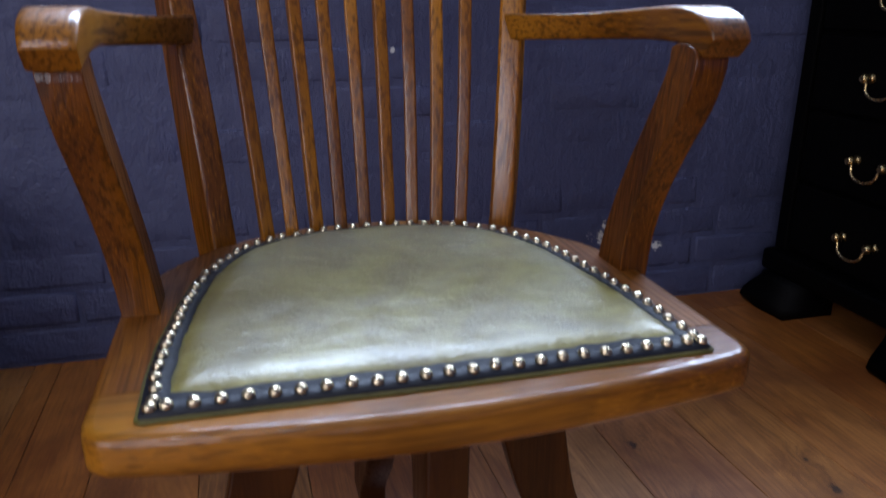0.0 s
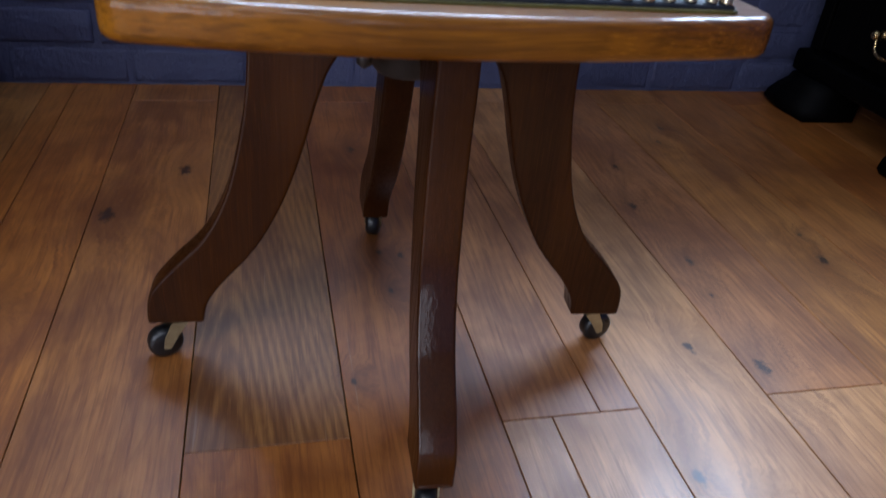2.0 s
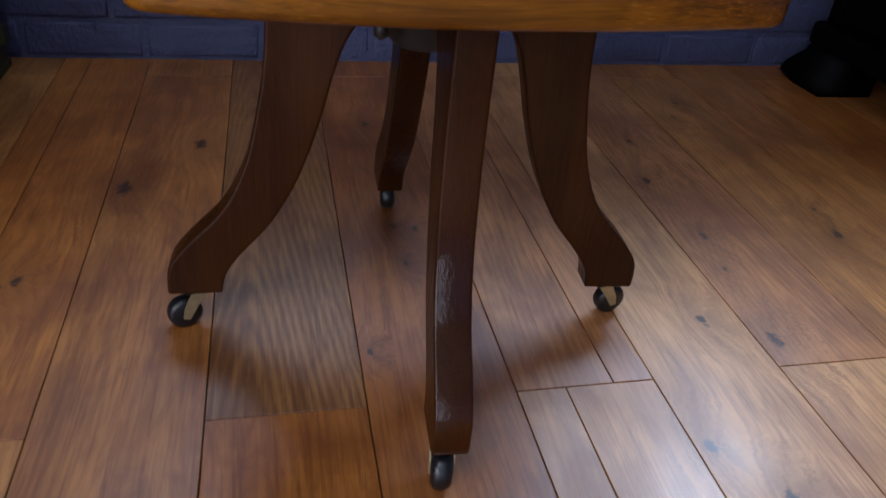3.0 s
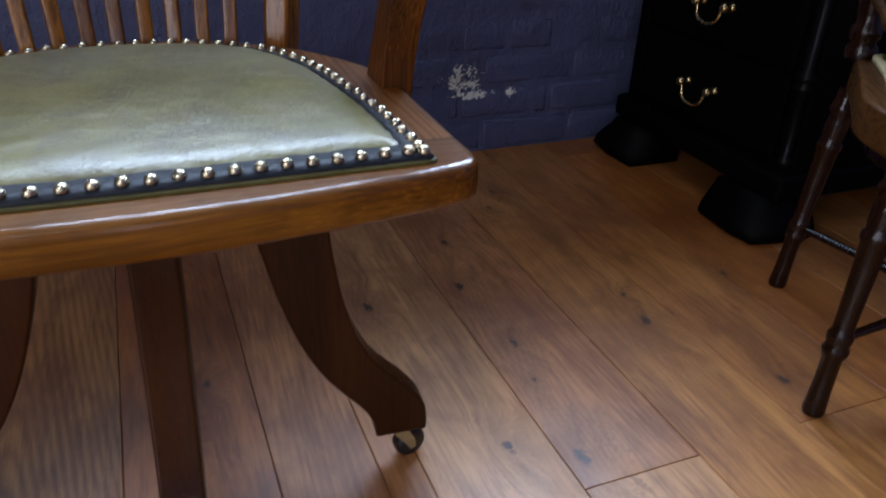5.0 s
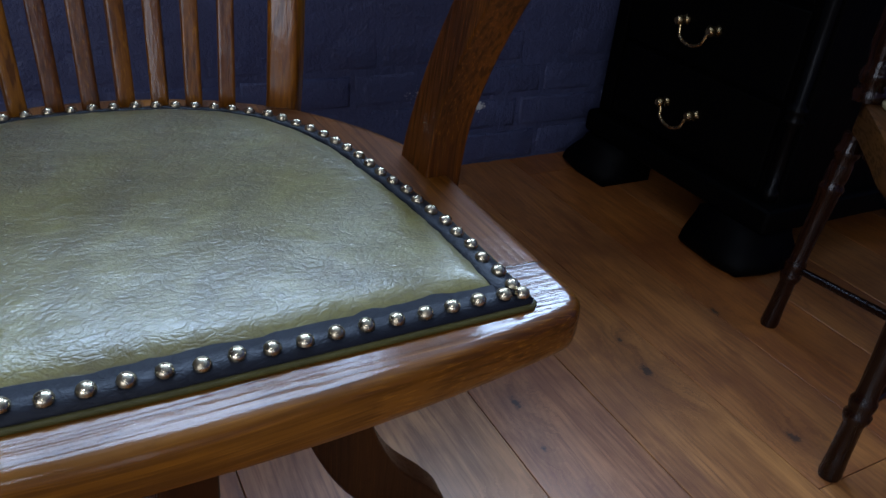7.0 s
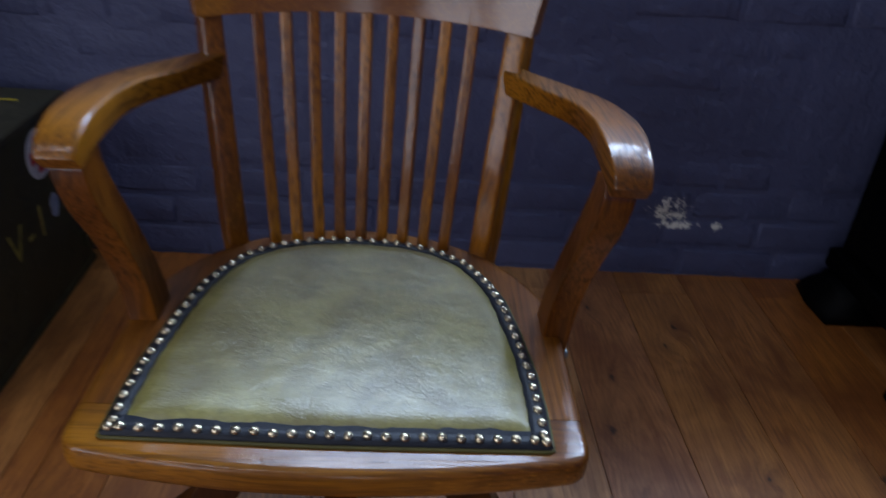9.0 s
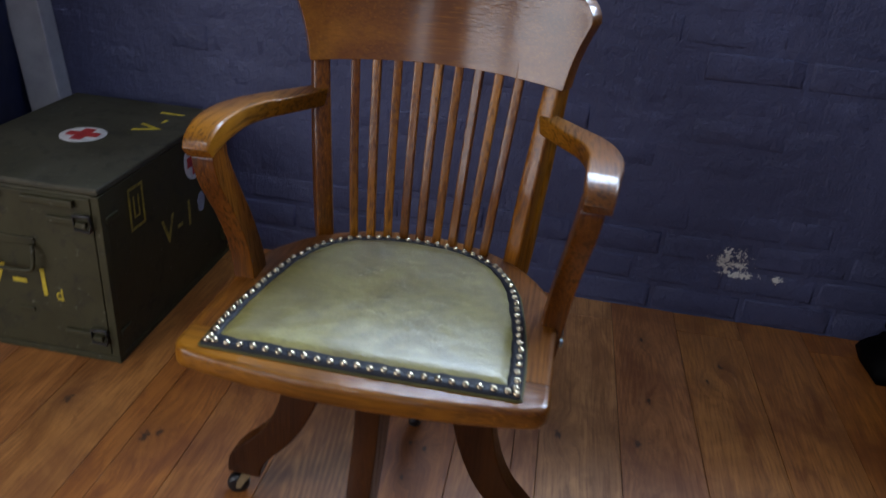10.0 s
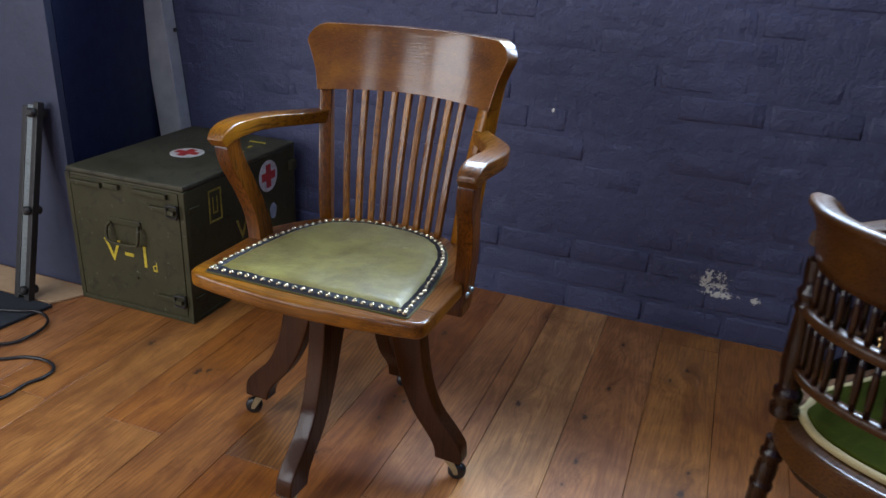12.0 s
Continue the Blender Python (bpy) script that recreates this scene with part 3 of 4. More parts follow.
def leather_pad():
    """The stuffed seat: domed, with shallow dents, drawn down under the trim."""
    bm = bmesh.new()
    edge = np.array([(p.x + inward.x * 0.0168, p.y + inward.y * 0.0168) for p, inward in ring])
    outer = [(p + inward * 0.004) for p, inward in ring]
    step, made = 0.0045, {}

    inner_edge = [Vector(q) for q in edge]

    def inside(x, y, around=outer):
        hit = False
        for a, b in zip(around, around[1:] + around[:1]):
            if (a.y > y) != (b.y > y) and x < (b.x - a.x) * (y - a.y) / (b.y - a.y) + a.x:
                hit = not hit
        return hit

    for i in range(-46, 47):
        for j in range(-45, 40):
            x, y = i * step, j * step
            if not inside(x, y):
                continue
            far = np.hypot(*(edge - (x, y)).T)
            within = 1.0 if inside(x, y, inner_edge) else 0.0
            near = float(far.min())
            rise = within * (0.0095 * (1 - math.exp(-((near / 0.0080) ** 1.1))) + 0.0014 * max(0.0, 1 - math.hypot(x, y + 0.025) / 0.2))
            q = Vector((x, y, 0))
            dent = (noise.noise(q * 14) * 0.0009 + noise.noise(q * 42) * 0.0005 + noise.noise(Vector((x * 50, y * 130, 4))) * 0.0003) * min(1.0, near / 0.03) * within
            made[i, j] = bm.verts.new((x, y, SEAT_TOP + 0.0035 + rise + dent))
    for (i, j), v in made.items():
        quad = [made.get(k) for k in ((i, j), (i + 1, j), (i + 1, j + 1), (i, j + 1))]
        if all(quad):
            bm.faces.new(quad)
    return bm


pad = seat_part("seat_pad", leather_pad(), green_leather, "worn olive-green leather seat pad", True)


def trim_strip(out_by, in_by, z0, z1, wave, rise):
    bm = bmesh.new()
    rows = []
    for i, (p, inward) in enumerate(ring):
        w = wave * (noise.noise(Vector((i * 0.19, 3.1, 0))) + 0.6 * noise.noise(Vector((i * 0.6, 9.1, 0))))
        a, b = p + inward * out_by, p + inward * (in_by + w)
        rows.append([bm.verts.new((q.x, q.y, z)) for q, z in ((a, z0), (a, z1), (a.lerp(b, 0.4), z1 + 0.5 * rise), (b, z1 + rise), (b, z0))])
    n = len(rows)
    for i in range(n):
        a, b = rows[i], rows[(i + 1) % n]
        for k in range(5):
            bm.faces.new((a[k], b[k], b[(k + 1) % 5], a[(k + 1) % 5]))
    return bm


seat_part("pad_edge", trim_strip(-0.0008, 0.006, SEAT_TOP - 0.0005, SEAT_TOP + 0.0022, 0.0, 0.0005), edge_leather, "folded olive leather edge", True, pad)
strip = seat_part("trim_strip", trim_strip(0.0018, 0.0200, SEAT_TOP + 0.0005, SEAT_TOP + 0.0042, 0.0036, 0.0042), navy_trim, "dark navy leather trim strip", True, pad)

stud_bm = lathe([(0.0046, -0.001), (0.0046, 0.0005), (0.0042, 0.0018), (0.0032, 0.0029), (0.0016, 0.0036), (0.0003, 0.0038)], 12)
stud = part("stud", stud_bm, brass, strip, "domed brass upholstery stud", True)
stud_places = even_points(trim_outline, 0.0166)
for i, (p, inward) in enumerate(stud_places):
    rnd = random.Random(i)
    q = p + inward * (0.0095 + rnd.uniform(-0.0012, 0.0012))
    ob = stud if i == 0 else new("stud", stud.data)
    ob.parent = strip
    ob.matrix_local = seat_m @ pose(q.x, q.y, SEAT_TOP + 0.0073, rnd.uniform(-7, 7), rnd.uniform(-7, 7), 0)

# arms, arm supports and back posts
SUPPORT = [(-0.025, 0.376), (-0.018, 0.371), (0.020, 0.371), (0.027, 0.378), (0.026, 0.415), (0.024, 0.458), (0.014, 0.500), (-0.001, 0.542), (-0.018, 0.579), (-0.032, 0.612), (-0.040, 0.636), (-0.040, 0.650), (-0.060, 0.654), (-0.079, 0.646), (-0.080, 0.626), (-0.072, 0.598), (-0.054, 0.566), (-0.037, 0.531), (-0.025, 0.497), (-0.020, 0.463), (-0.022, 0.420)]
POST = [(0.146, 0.398), (0.151, 0.383), (0.163, 0.375), (0.182, 0.376), (0.195, 0.385), (0.202, 0.402), (0.205, 0.45), (0.210, 0.51), (0.219, 0.58), (0.230, 0.65), (0.239, 0.700), (0.252, 0.755), (0.263, 0.800), (0.226, 0.800), (0.214, 0.755), (0.198, 0.700), (0.186, 0.655), (0.171, 0.59), (0.160, 0.53), (0.154, 0.48), (0.150, 0.44)]
ARM = [(0.176, 0.205, 0.6575), (0.190, 0.181, 0.658), (0.218, 0.134, 0.660), (0.243, 0.084, 0.663), (0.254, 0.030, 0.666), (0.253, -0.018, 0.668), (0.250, -0.055, 0.667), (0.249, -0.078, 0.661), (0.2485, -0.090, 0.651)]


def post_x(side, z):
    """The back posts splay towards the top rail."""
    return side * (0.151 + 0.024 * (max(0.39, z) - 0.44) / 0.275)


for side in (-1, 1):
    bm = prism([(p.x, p.y) for p in curve_points([(y, z, 0) for y, z in SUPPORT], 3, True)], 0.030, 0.005, 3)
    for v in bm.verts:
        v.co.x += side * (0.2205 + (v.co.z - 0.42) * 0.105) + 0.006
    support = seat_part("arm_support", bm, oak_z, "curved oak arm support", True)
    for y in (-0.016, 0.009):
        seat_part("bolt", lathe([(0.0065, 0), (0.0065, 0.0025), (0.004, 0.0045), (0.001, 0.005)], 10, pose(side * 0.2352 + 0.006, y, 0.416, 0, side * 90)), steel, "worn round bolt head", True, support)
    bm = sweep([(side * (p.x - 0.002) + 0.008 * min(1.0, max(0.0, (0.205 - p.y) / 0.1)), p.y, p.z) for p in curve_points(ARM, 6)], [(0.028, 0.029), (0.034, 0.027), (0.042, 0.026), (0.044, 0.027), (0.045, 0.028), (0.045, 0.030), (0.041, 0.031), (0.038, 0.029), (0.034, 0.021)], 0.22, 32)
    seat_part("arm", bm, oak_y, "curved oak armrest with a rubbed top", True)
    bm = prism([(p.x, p.y) for p in curve_points([(y, z, 0) for y, z in POST], 3, True)], 0.026, 0.004, 2)
    toe = math.radians(25) * side
    for v in bm.verts:
        front = 0.150 + 0.050 * max(0.0, (v.co.z - 0.44) / 0.28) ** 1.3
        dx, dy = v.co.x, v.co.y - front
        v.co.x = post_x(side, v.co.z) + dx * math.cos(toe) + dy * math.sin(toe)
        v.co.y = front + dy * math.cos(toe) - dx * math.sin(toe)
    back_post = seat_part("back_post", bm, oak_slat, "leaning oak back post", True)
    for y, z, s in ((0.203, 0.412, 1), (0.227, 0.640, 1)):
        seat_part("screw", lathe([(0.006, 0), (0.0055, 0.003), (0.001, 0.005)], 10, pose(post_x(side, z) + side * 0.020, y - 0.003, z, -90, 0, -25 * side)), steel, "", True, back_post)


def rail_place(u, v, back):
    """A place on the curved top rail: u across from -1 to 1, v up from 0 to 1."""
    wide = 0.191 + 0.027 * v - 0.004 * math.sin(v * math.pi)
    high = 0.845 - (0.036 * (1 - math.sqrt(max(0.0, 1 - ((abs(u) - 0.84) / 0.16) ** 2))) if abs(u) > 0.84 else 0)
    low = 0.713 + 0.005 * (1 - u * u)
    x, z = wide * u, low + (high - low) * v
    y = 0.236 - 1.35 * x * x + 0.27 * (z - 0.715)
    slope = 2.7 * x
    thick = 0.027 / math.hypot(1, slope) if back else 0.0
    return (x + 0.002 + thick * slope, y + thick, z)


def top_rail():
    bm = bmesh.new()
    nu, nv = 40, 9
    us = [math.sin((2 * i / nu - 1) * math.pi / 2 * 0.999) for i in range(nu + 1)]
    sheets = [[[bm.verts.new(rail_place(u, j / nv, back)) for j in range(nv + 1)] for u in us] for back in (0, 1)]
    for sheet in sheets:
        for i in range(nu):
            for j in range(nv):
                bm.faces.new((sheet[i][j], sheet[i + 1][j], sheet[i + 1][j + 1], sheet[i][j + 1]))
    f, b = sheets
    for i in range(nu):
        for j in (0, nv):
            bm.faces.new((f[i][j], f[i + 1][j], b[i + 1][j], b[i][j]))
    for j in range(nv):
        for i in (0, nu):
            bm.faces.new((f[i][j], f[i][j + 1], b[i][j + 1], b[i][j]))
    bmesh.ops.recalc_face_normals(bm, faces=bm.faces)
    soften(bm, 0.0055, 3, 0.9)
    return bm


seat_part("top_rail", top_rail(), oak_gloss, "curved glossy oak top rail", True)
for i in range(1, 10):
    f = i / 5 - 1
    twist = 0.16 * math.sin(i * 2.4)
    xb, xt = 0.1335 * f, 0.1615 * f
    a = Vector((xb, 0.176 - 1.2 * xb * xb, SEAT_TOP - 0.016))
    b = Vector((xt, 0.249 - 1.35 * xt * xt, 0.735))
    m = a.lerp(b, 0.5) + Vector((0, -0.006, 0))
    seat_part("slat", sweep(curve_points([a, m, b], 5), [(0.0140, 0.0115)] * 2, 0.3, 16, (0.25 * -f + twist, -1, 0.25)), oak_slat, "", True)

# the swivel base
OUTER = [(0.152, 0.418), (0.155, 0.38), (0.157, 0.335), (0.163, 0.285), (0.178, 0.215), (0.203, 0.160), (0.238, 0.120), (0.259, 0.092), (0.264, 0.070), (0.264, 0.051)]
INNER = [(0.207, 0.051), (0.203, 0.074), (0.188, 0.100), (0.152, 0.146), (0.125, 0.200), (0.106, 0.258), (0.092, 0.315), (0.080, 0.350), (0.060, 0.374), (0.020, 0.386), (0.020, 0.418)]
profile = [(p.x, 0.012 + (p.y - 0.012) * 0.962) for p in curve_points([(r, z, 0) for r, z in OUTER], 4) + curve_points([(r, z, 0) for r, z in INNER], 4)]
for turn in (0, 90, 180, 270):
    aside, swung = {0: (0.002, -1.0), 90: (0.0, -2.0), 180: (0.010, -3.0), 270: (0.0, -4.4)}[turn]
    m = pose(aside, 0, 0, 0, 0, turn + swung)
    bm = prism(profile, 0.034, 0.008, 3)
    bm.transform(m)
    for v in bm.verts:
        v.co.x += 0.010 * v.co.z / 0.4
    leg = part("leg", bm, oak_leg, chair, "dark S-curved oak leg", True)
    swing = m @ pose(0, 0.234, 0, 0, 0, (165, 200, 172, 195)[turn // 90])
    tilt = Matrix(((0, 0, 1, 0), (1, 0, 0, 0), (0, 1, 0, 0), (0, 0, 0, 1)))
    bm = bmesh.new()
    join(bm, lathe([(0.009, 0.046), (0.012, 0.047), (0.012, 0.0515), (0.004, 0.052)], 14))
    for s in (-1, 1):
        cheek = slab([(0.008, 0.046), (-0.010, 0.0465), (-0.019, 0.028), (-0.021, 0.016), (-0.014, 0.014), (-0.004, 0.030)], s * 0.0110 - 0.0008, s * 0.0110 + 0.0008)
        cheek.transform(tilt)
        join(bm, cheek)
    bm.transform(swing)
    part("castor_fork", bm, fork_brass, leg, "brass castor fork")
    wheel = lathe([(0.004, -0.0096), (0.014, -0.0096), (0.0178, -0.007), (0.0190, -0.003), (0.0190, 0.003), (0.0178, 0.007), (0.014, 0.0096), (0.004, 0.0096)], 24)
    wheel.transform(swing @ pose(0, -0.017, 0.0192, 0, 90, 0))
    part("castor_wheel", wheel, rubber, leg, "black castor wheel", True)
hub = lathe([(0.03, 0.330), (0.036, 0.337), (0.036, 0.398), (0.055, 0.4005), (0.055, 0.4101), (0.02, 0.4105)], 20)
part("hub", hub, iron, chair, "black iron swivel hub", True)
for turn in (45, 225):
    bm = box(-0.075, 0.075, -0.018, 0.018, 0.4025, 0.4108, 0.002)
    bm.transform(seat_m @ pose(0, 0, 0, 0, 0, turn))
    part("swivel_plate", bm, iron, chair)
for x, y in ((0.030, -0.062), (-0.05, -0.045)):
    bm = lathe([(0.002, 0.345), (0.007, 0.349), (0.007, 0.359), (0.004, 0.362), (0.004, 0.403)], 10)
    bm.transform(seat_m @ pose(x, y, 0))
    part("tension_bolt", bm, iron, chair, "", True)

# ---- army crate ----
crate = thing("army_crate", pose(-0.428, 1.083, 0, 0, 0, 0.5), "olive-drab metal army medical crate with stencilled marks", "crate")
CW, CD, CH = 0.388, 0.54, 0.397
body_box = box(-CW, 0, 0, CD, 0.006, 0.3825, 0.004, 2)
crate_body = part("crate_body", body_box, olive, crate)
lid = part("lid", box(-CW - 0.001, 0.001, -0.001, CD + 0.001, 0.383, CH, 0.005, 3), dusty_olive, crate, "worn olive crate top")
front_panel = part("front_panel", box(-CW + 0.014, -0.016, -0.0035, 0.0005, 0.020, 0.376, 0.002), olive, crate, "removable olive front panel")
part("base_strip", box(-CW - 0.003, 0.003, -0.003, CD + 0.003, 0.0, 0.014, 0.002), olive, crate_body)
part("edge_strip", box(-0.014, 0.003, -0.003, 0.016, 0.0145, 0.3820, 0.002), olive, crate_body)
part("edge_strip", box(-CW - 0.003, -CW + 0.012, -0.003, 0.016, 0.0145, 0.3820, 0.002), olive, crate_body)
for x0, x1, z in ((-0.365, -0.264, 0.361), (-0.155, -0.047, 0.364), (-0.253, -0.203, 0.366)):
    part("lid_bar", box(x0, x1, -0.014, -0.003, z - 0.007, z + 0.007, 0.003), olive, front_panel, "raised panel stop")


def latch(z):
    """A toggle latch: plate, bowed lever and catch."""
    plate = part("latch_plate", box(-0.052, -0.016, -0.008, -0.003, z - 0.017, z + 0.017, 0.002), olive, front_panel, "olive toggle latch")
    part("latch_lever", box(-0.108, -0.048, -0.012, -0.004, z - 0.007, z + 0.007, 0.003), olive, plate)
    loop = [(x, -0.013, z + dz) for x, dz in ((-0.049, -0.014), (-0.017, -0.017), (-0.013, -0.008), (-0.013, 0.008), (-0.017, 0.017), (-0.049, 0.014), (-0.049, -0.014))]
    part("latch_loop", tube(loop, 0.0030, 8), iron, plate, "black steel latch loop", True)
    part("latch_hook", box(-0.042, -0.022, -0.019, -0.007, z - 0.008, z + 0.004, 0.002), olive, plate, "rubbed olive hook")
    part("latch_pin", tube([(-0.032, -0.019, z - 0.012), (-0.032, -0.019, z + 0.010)], 0.0030), steel, plate)


latch(0.327)
latch(0.067)
for z in (0.327, 0.067):
    part("side_catch", box(0.0, 0.006, 0.012, 0.055, z - 0.006, z + 0.006, 0.002), olive, crate_body)
for z, y in ((0.327, 0.500), (0.067, 0.500)):
    part("side_hinge", box(0.0, 0.014, y, y + 0.03, z - 0.016, z + 0.016, 0.003), olive, crate_body)
grip = part("grip_plate", box(-0.252, -0.146, -0.008, -0.003, 0.258, 0.276, 0.002), olive, front_panel)
part("grip", tube(curve_points([(-0.243, -0.010, 0.262), (-0.251, -0.018, 0.252), (-0.250, -0.024, 0.222), (-0.240, -0.026, 0.212), (-0.20, -0.026, 0.209), (-0.155, -0.026, 0.212), (-0.145, -0.024, 0.222), (-0.145, -0.018, 0.252), (-0.152, -0.010, 0.262)], 5), 0.0045), olive, grip, "bowed wire carrying handle", True)
part("stud_plate", box(-0.208, -0.174, -0.007, -0.003, 0.101, 0.110, 0.002), olive, front_panel)


def stencil(name, bm, material, m, parent, label=""):
    bm.transform(m)
    return part(name, bm, material, parent, label)


front, flank, above = pose(0, -0.0042, 0, 90), pose(0.0008, 0, 0, 90, 0, 90), pose(0, 0, CH + 0.0006)
for text, x, z, size in (("V", -0.252, 0.172, 0.094), ("1", -0.143, 0.171, 0.092), ("d", -0.112, 0.150, 0.036)):
    stencil("stencil_letter", letters(text, size, 0.0004), yellow_paint, front @ pose(x, z, 0), front_panel, "yellow stencilled " + text)
for x0, x1, z, thick in ((-0.212, -0.181, 0.167, 0.010), (-0.118, -0.104, 0.137, 0.004)):
    stencil("stencil_dash", slab([(x0, z), (x1, z), (x1, z + thick), (x0, z + thick)], -0.0004, 0.0004), yellow_paint, front, front_panel)


def disc(radius, sides=40):
    return slab([(radius * math.cos(2 * math.pi * i / sides), radius * math.sin(2 * math.pi * i / sides)) for i in range(sides)], -0.0004, 0.0004)


def cross(arm, half_wide):
    a, w = arm, half_wide
    return slab([(-w, -a), (w, -a), (w, -w), (a, -w), (a, w), (w, w), (w, a), (-w, a), (-w, w), (-a, w), (-a, -w), (-w, -w)], -0.0004, 0.0004)


for m, parent in ((flank @ pose(0.387, 0.323, 0), crate_body), (above @ pose(-0.193, 0.263, 0, 0, 0, 4), lid)):
    spot = stencil("white_disc", disc(0.049), white_paint, m @ pose(0, 0, 0), parent, "white painted disc")
    stencil("red_cross", cross(0.036, 0.0125), red_paint, m @ pose(0, 0, 0.0014), spot, "red painted cross")
stencil("pale_blot", slab([(0.018 * math.cos(i * 0.4) * (1 + 0.15 * math.sin(i * 2.1)), 0.026 * math.sin(i * 0.4)) for i in range(16)], -0.0004, 0.0004), blue_blot, flank @ pose(0.407, 0.205, 0), crate_body)
for x0, x1, z0, z1 in ((0.096, 0.153, 0.352, 0.358), (0.096, 0.153, 0.264, 0.270), (0.096, 0.102, 0.2705, 0.3515), (0.147, 0.153, 0.2705, 0.3515), (0.113, 0.117, 0.288, 0.336), (0.131, 0.135, 0.288, 0.336), (0.1175, 0.1305, 0.288, 0.292)):
    stencil("stencil_line", slab([(x0, z0), (x1, z0), (x1, z1), (x0, z1)], -0.0004, 0.0004), shaded_yellow, flank @ pose(0, 0, 0.0012), crate_body)
for text, x in (("V", 0.243), ("-", 0.297), ("1", 0.345)):
    stencil("stencil_letter", letters(text, 0.094, 0.0004), shaded_yellow, flank @ pose(x, 0.197, 0), crate_body)
for text, y in (("V", 0.357), ("-", 0.412), ("1", 0.470)):
    stencil("stencil_letter", letters(text, 0.086, 0.0004), yellow_paint, above @ pose(-0.085, y, 0, 0, 0, 90), lid)

# ---- chest of drawers ----
chest = thing("chest_of_drawers", pose(1.285, 1.103, 0), "black-stained wooden chest of drawers with brass swan-neck handles", "chest")
carcass = part("carcass", box(0.012, 0.62, 0.0, 0.505, 0.10, 0.98, 0.004), ebony, chest)
part("plinth", box(-0.030, 0.64, -0.020, 0.512, 0.078, 0.128, 0.012, 3), ebony, chest)
part("chest_top", box(-0.03, 0.64, -0.03, 0.512, 0.98, 1.005, 0.008, 3), ebony, chest)
COLUMN = [(0.012, 0.1285), (0.016, 0.140), (0.016, 0.150), (0.010, 0.156), (0.012, 0.20), (0.0105, 0.268), (0.017, 0.276), (0.018, 0.282), (0.013, 0.288), (0.018, 0.295), (0.018, 0.302), (0.011, 0.309), (0.012, 0.45), (0.012, 0.68), (0.011, 0.80), (0.017, 0.81), (0.013, 0.82), (0.017, 0.83), (0.011, 0.84), (0.011, 0.9795)]
part("corner_column", lathe(COLUMN, 16, pose(0.006, 0.018, 0)), ebony_gloss, chest, "turned black corner column with rings", True)
part("corner_moulding", box(-0.004, 0.012, 0.469, 0.503, 0.129, 0.979, 0.004), ebony, chest)
for z0, z1 in ((0.140, 0.292), (0.302, 0.454), (0.464, 0.616), (0.626, 0.778), (0.788, 0.965)):
    drawer = part("drawer", box(-0.002, 0.0118, 0.045, 0.460, z0, z1, 0.004), ebony, chest, "black cockbeaded drawer front")
    zc = (z0 + z1) / 2 - 0.004
    for y in (0.222, 0.304):
        part("handle_rose", lathe([(0.009, 0.0), (0.011, 0.003), (0.006, 0.006), (0.005, 0.012), (0.0095, 0.016), (0.0105, 0.021), (0.006, 0.027)], 14, pose(-0.002, y, zc + 0.002, 0, -90)), handle_brass, drawer, "brass handle rose", True)
    part("swan_neck_handle", tube(curve_points([(-0.021, 0.304, zc), (-0.022, 0.298, zc - 0.006), (-0.024, 0.293, zc - 0.022), (-0.025, 0.280, zc - 0.031), (-0.025, 0.263, zc - 0.034), (-0.025, 0.246, zc - 0.031), (-0.024, 0.233, zc - 0.022), (-0.022, 0.228, zc - 0.006), (-0.021, 0.222, zc)], 5), 0.0032, 10), handle_brass, drawer, "brass swan-neck drawer handle", True)


def bracket_foot(x, y, sx, sy):
    """An ogee bracket foot, bulging outwards."""
    bm = bmesh.new()
    rows = []
    for z, out in ((0.0, 0.030), (0.012, 0.040), (0.03, 0.036), (0.05, 0.024), (0.066, 0.012), (0.079, 0.008)):
        rows.append([bm.verts.new((x + sx * px, y + sy * py, z)) for px, py in ((0.10, 0.12), (-out, 0.12), (-out - 0.006, 0.03), (-out + 0.004, -out + 0.012), (0.03, -out), (0.10, -out))])
    for a, b in zip(rows, rows[1:]):
        for k in range(6):
            bm.faces.new((a[k], a[(k + 1) % 6], b[(k + 1) % 6], b[k]))
    bm.faces.new(rows[0][::-1])
    bm.faces.new(rows[-1])
    return bm


for x, y, sx, sy in ((-0.035, 0.0, 1, 1), (-0.035, 0.490, 1, -1), (0.60, 0.0, -1, 1), (0.60, 0.490, -1, -1)):
    part("bracket_foot", bracket_foot(x, y, sx, sy), ebony, chest, "bulging black bracket foot", True)

# ---- corner chair ----
corner = thing("corner_chair", pose(1.110, 0.820, 0, 0, 0, 54.8) @ Matrix.Diagonal((0.93, 1, 0.953, 1)), "dark mahogany spindle corner chair with a green velvet seat", "chair")
# the two backed sides of the seat, from one arm post round the back corner to the other
SIDES = [(0.168, 0.012), (0.120, 0.019), (0.026, 0.034), (-0.060, 0.049), (-0.110, 0.044), (-0.145, 0.034), (-0.177, 0.026), (-0.212, -0.010), (-0.229, -0.043), (-0.238, -0.090), (-0.238, -0.135), (-0.230, -0.200), (-0.214, -0.270), (-0.205, -0.330)]
OPEN = [(-0.190, -0.345), (-0.10, -0.372), (-0.03, -0.365), (0.04, -0.372), (0.115, -0.345), (0.142, -0.325), (0.165, -0.24), (0.158, -0.16), (0.165, -0.08), (0.178, -0.01)]


def drawn_in(points, by, middle=(-0.035, -0.16)):
    """The line moved towards the middle of the seat."""
    out = []
    for x, y in points:
        d = Vector((x - middle[0], y - middle[1]))
        out.append((x - d.normalized().x * by, y - d.normalized().y * by))
    return out


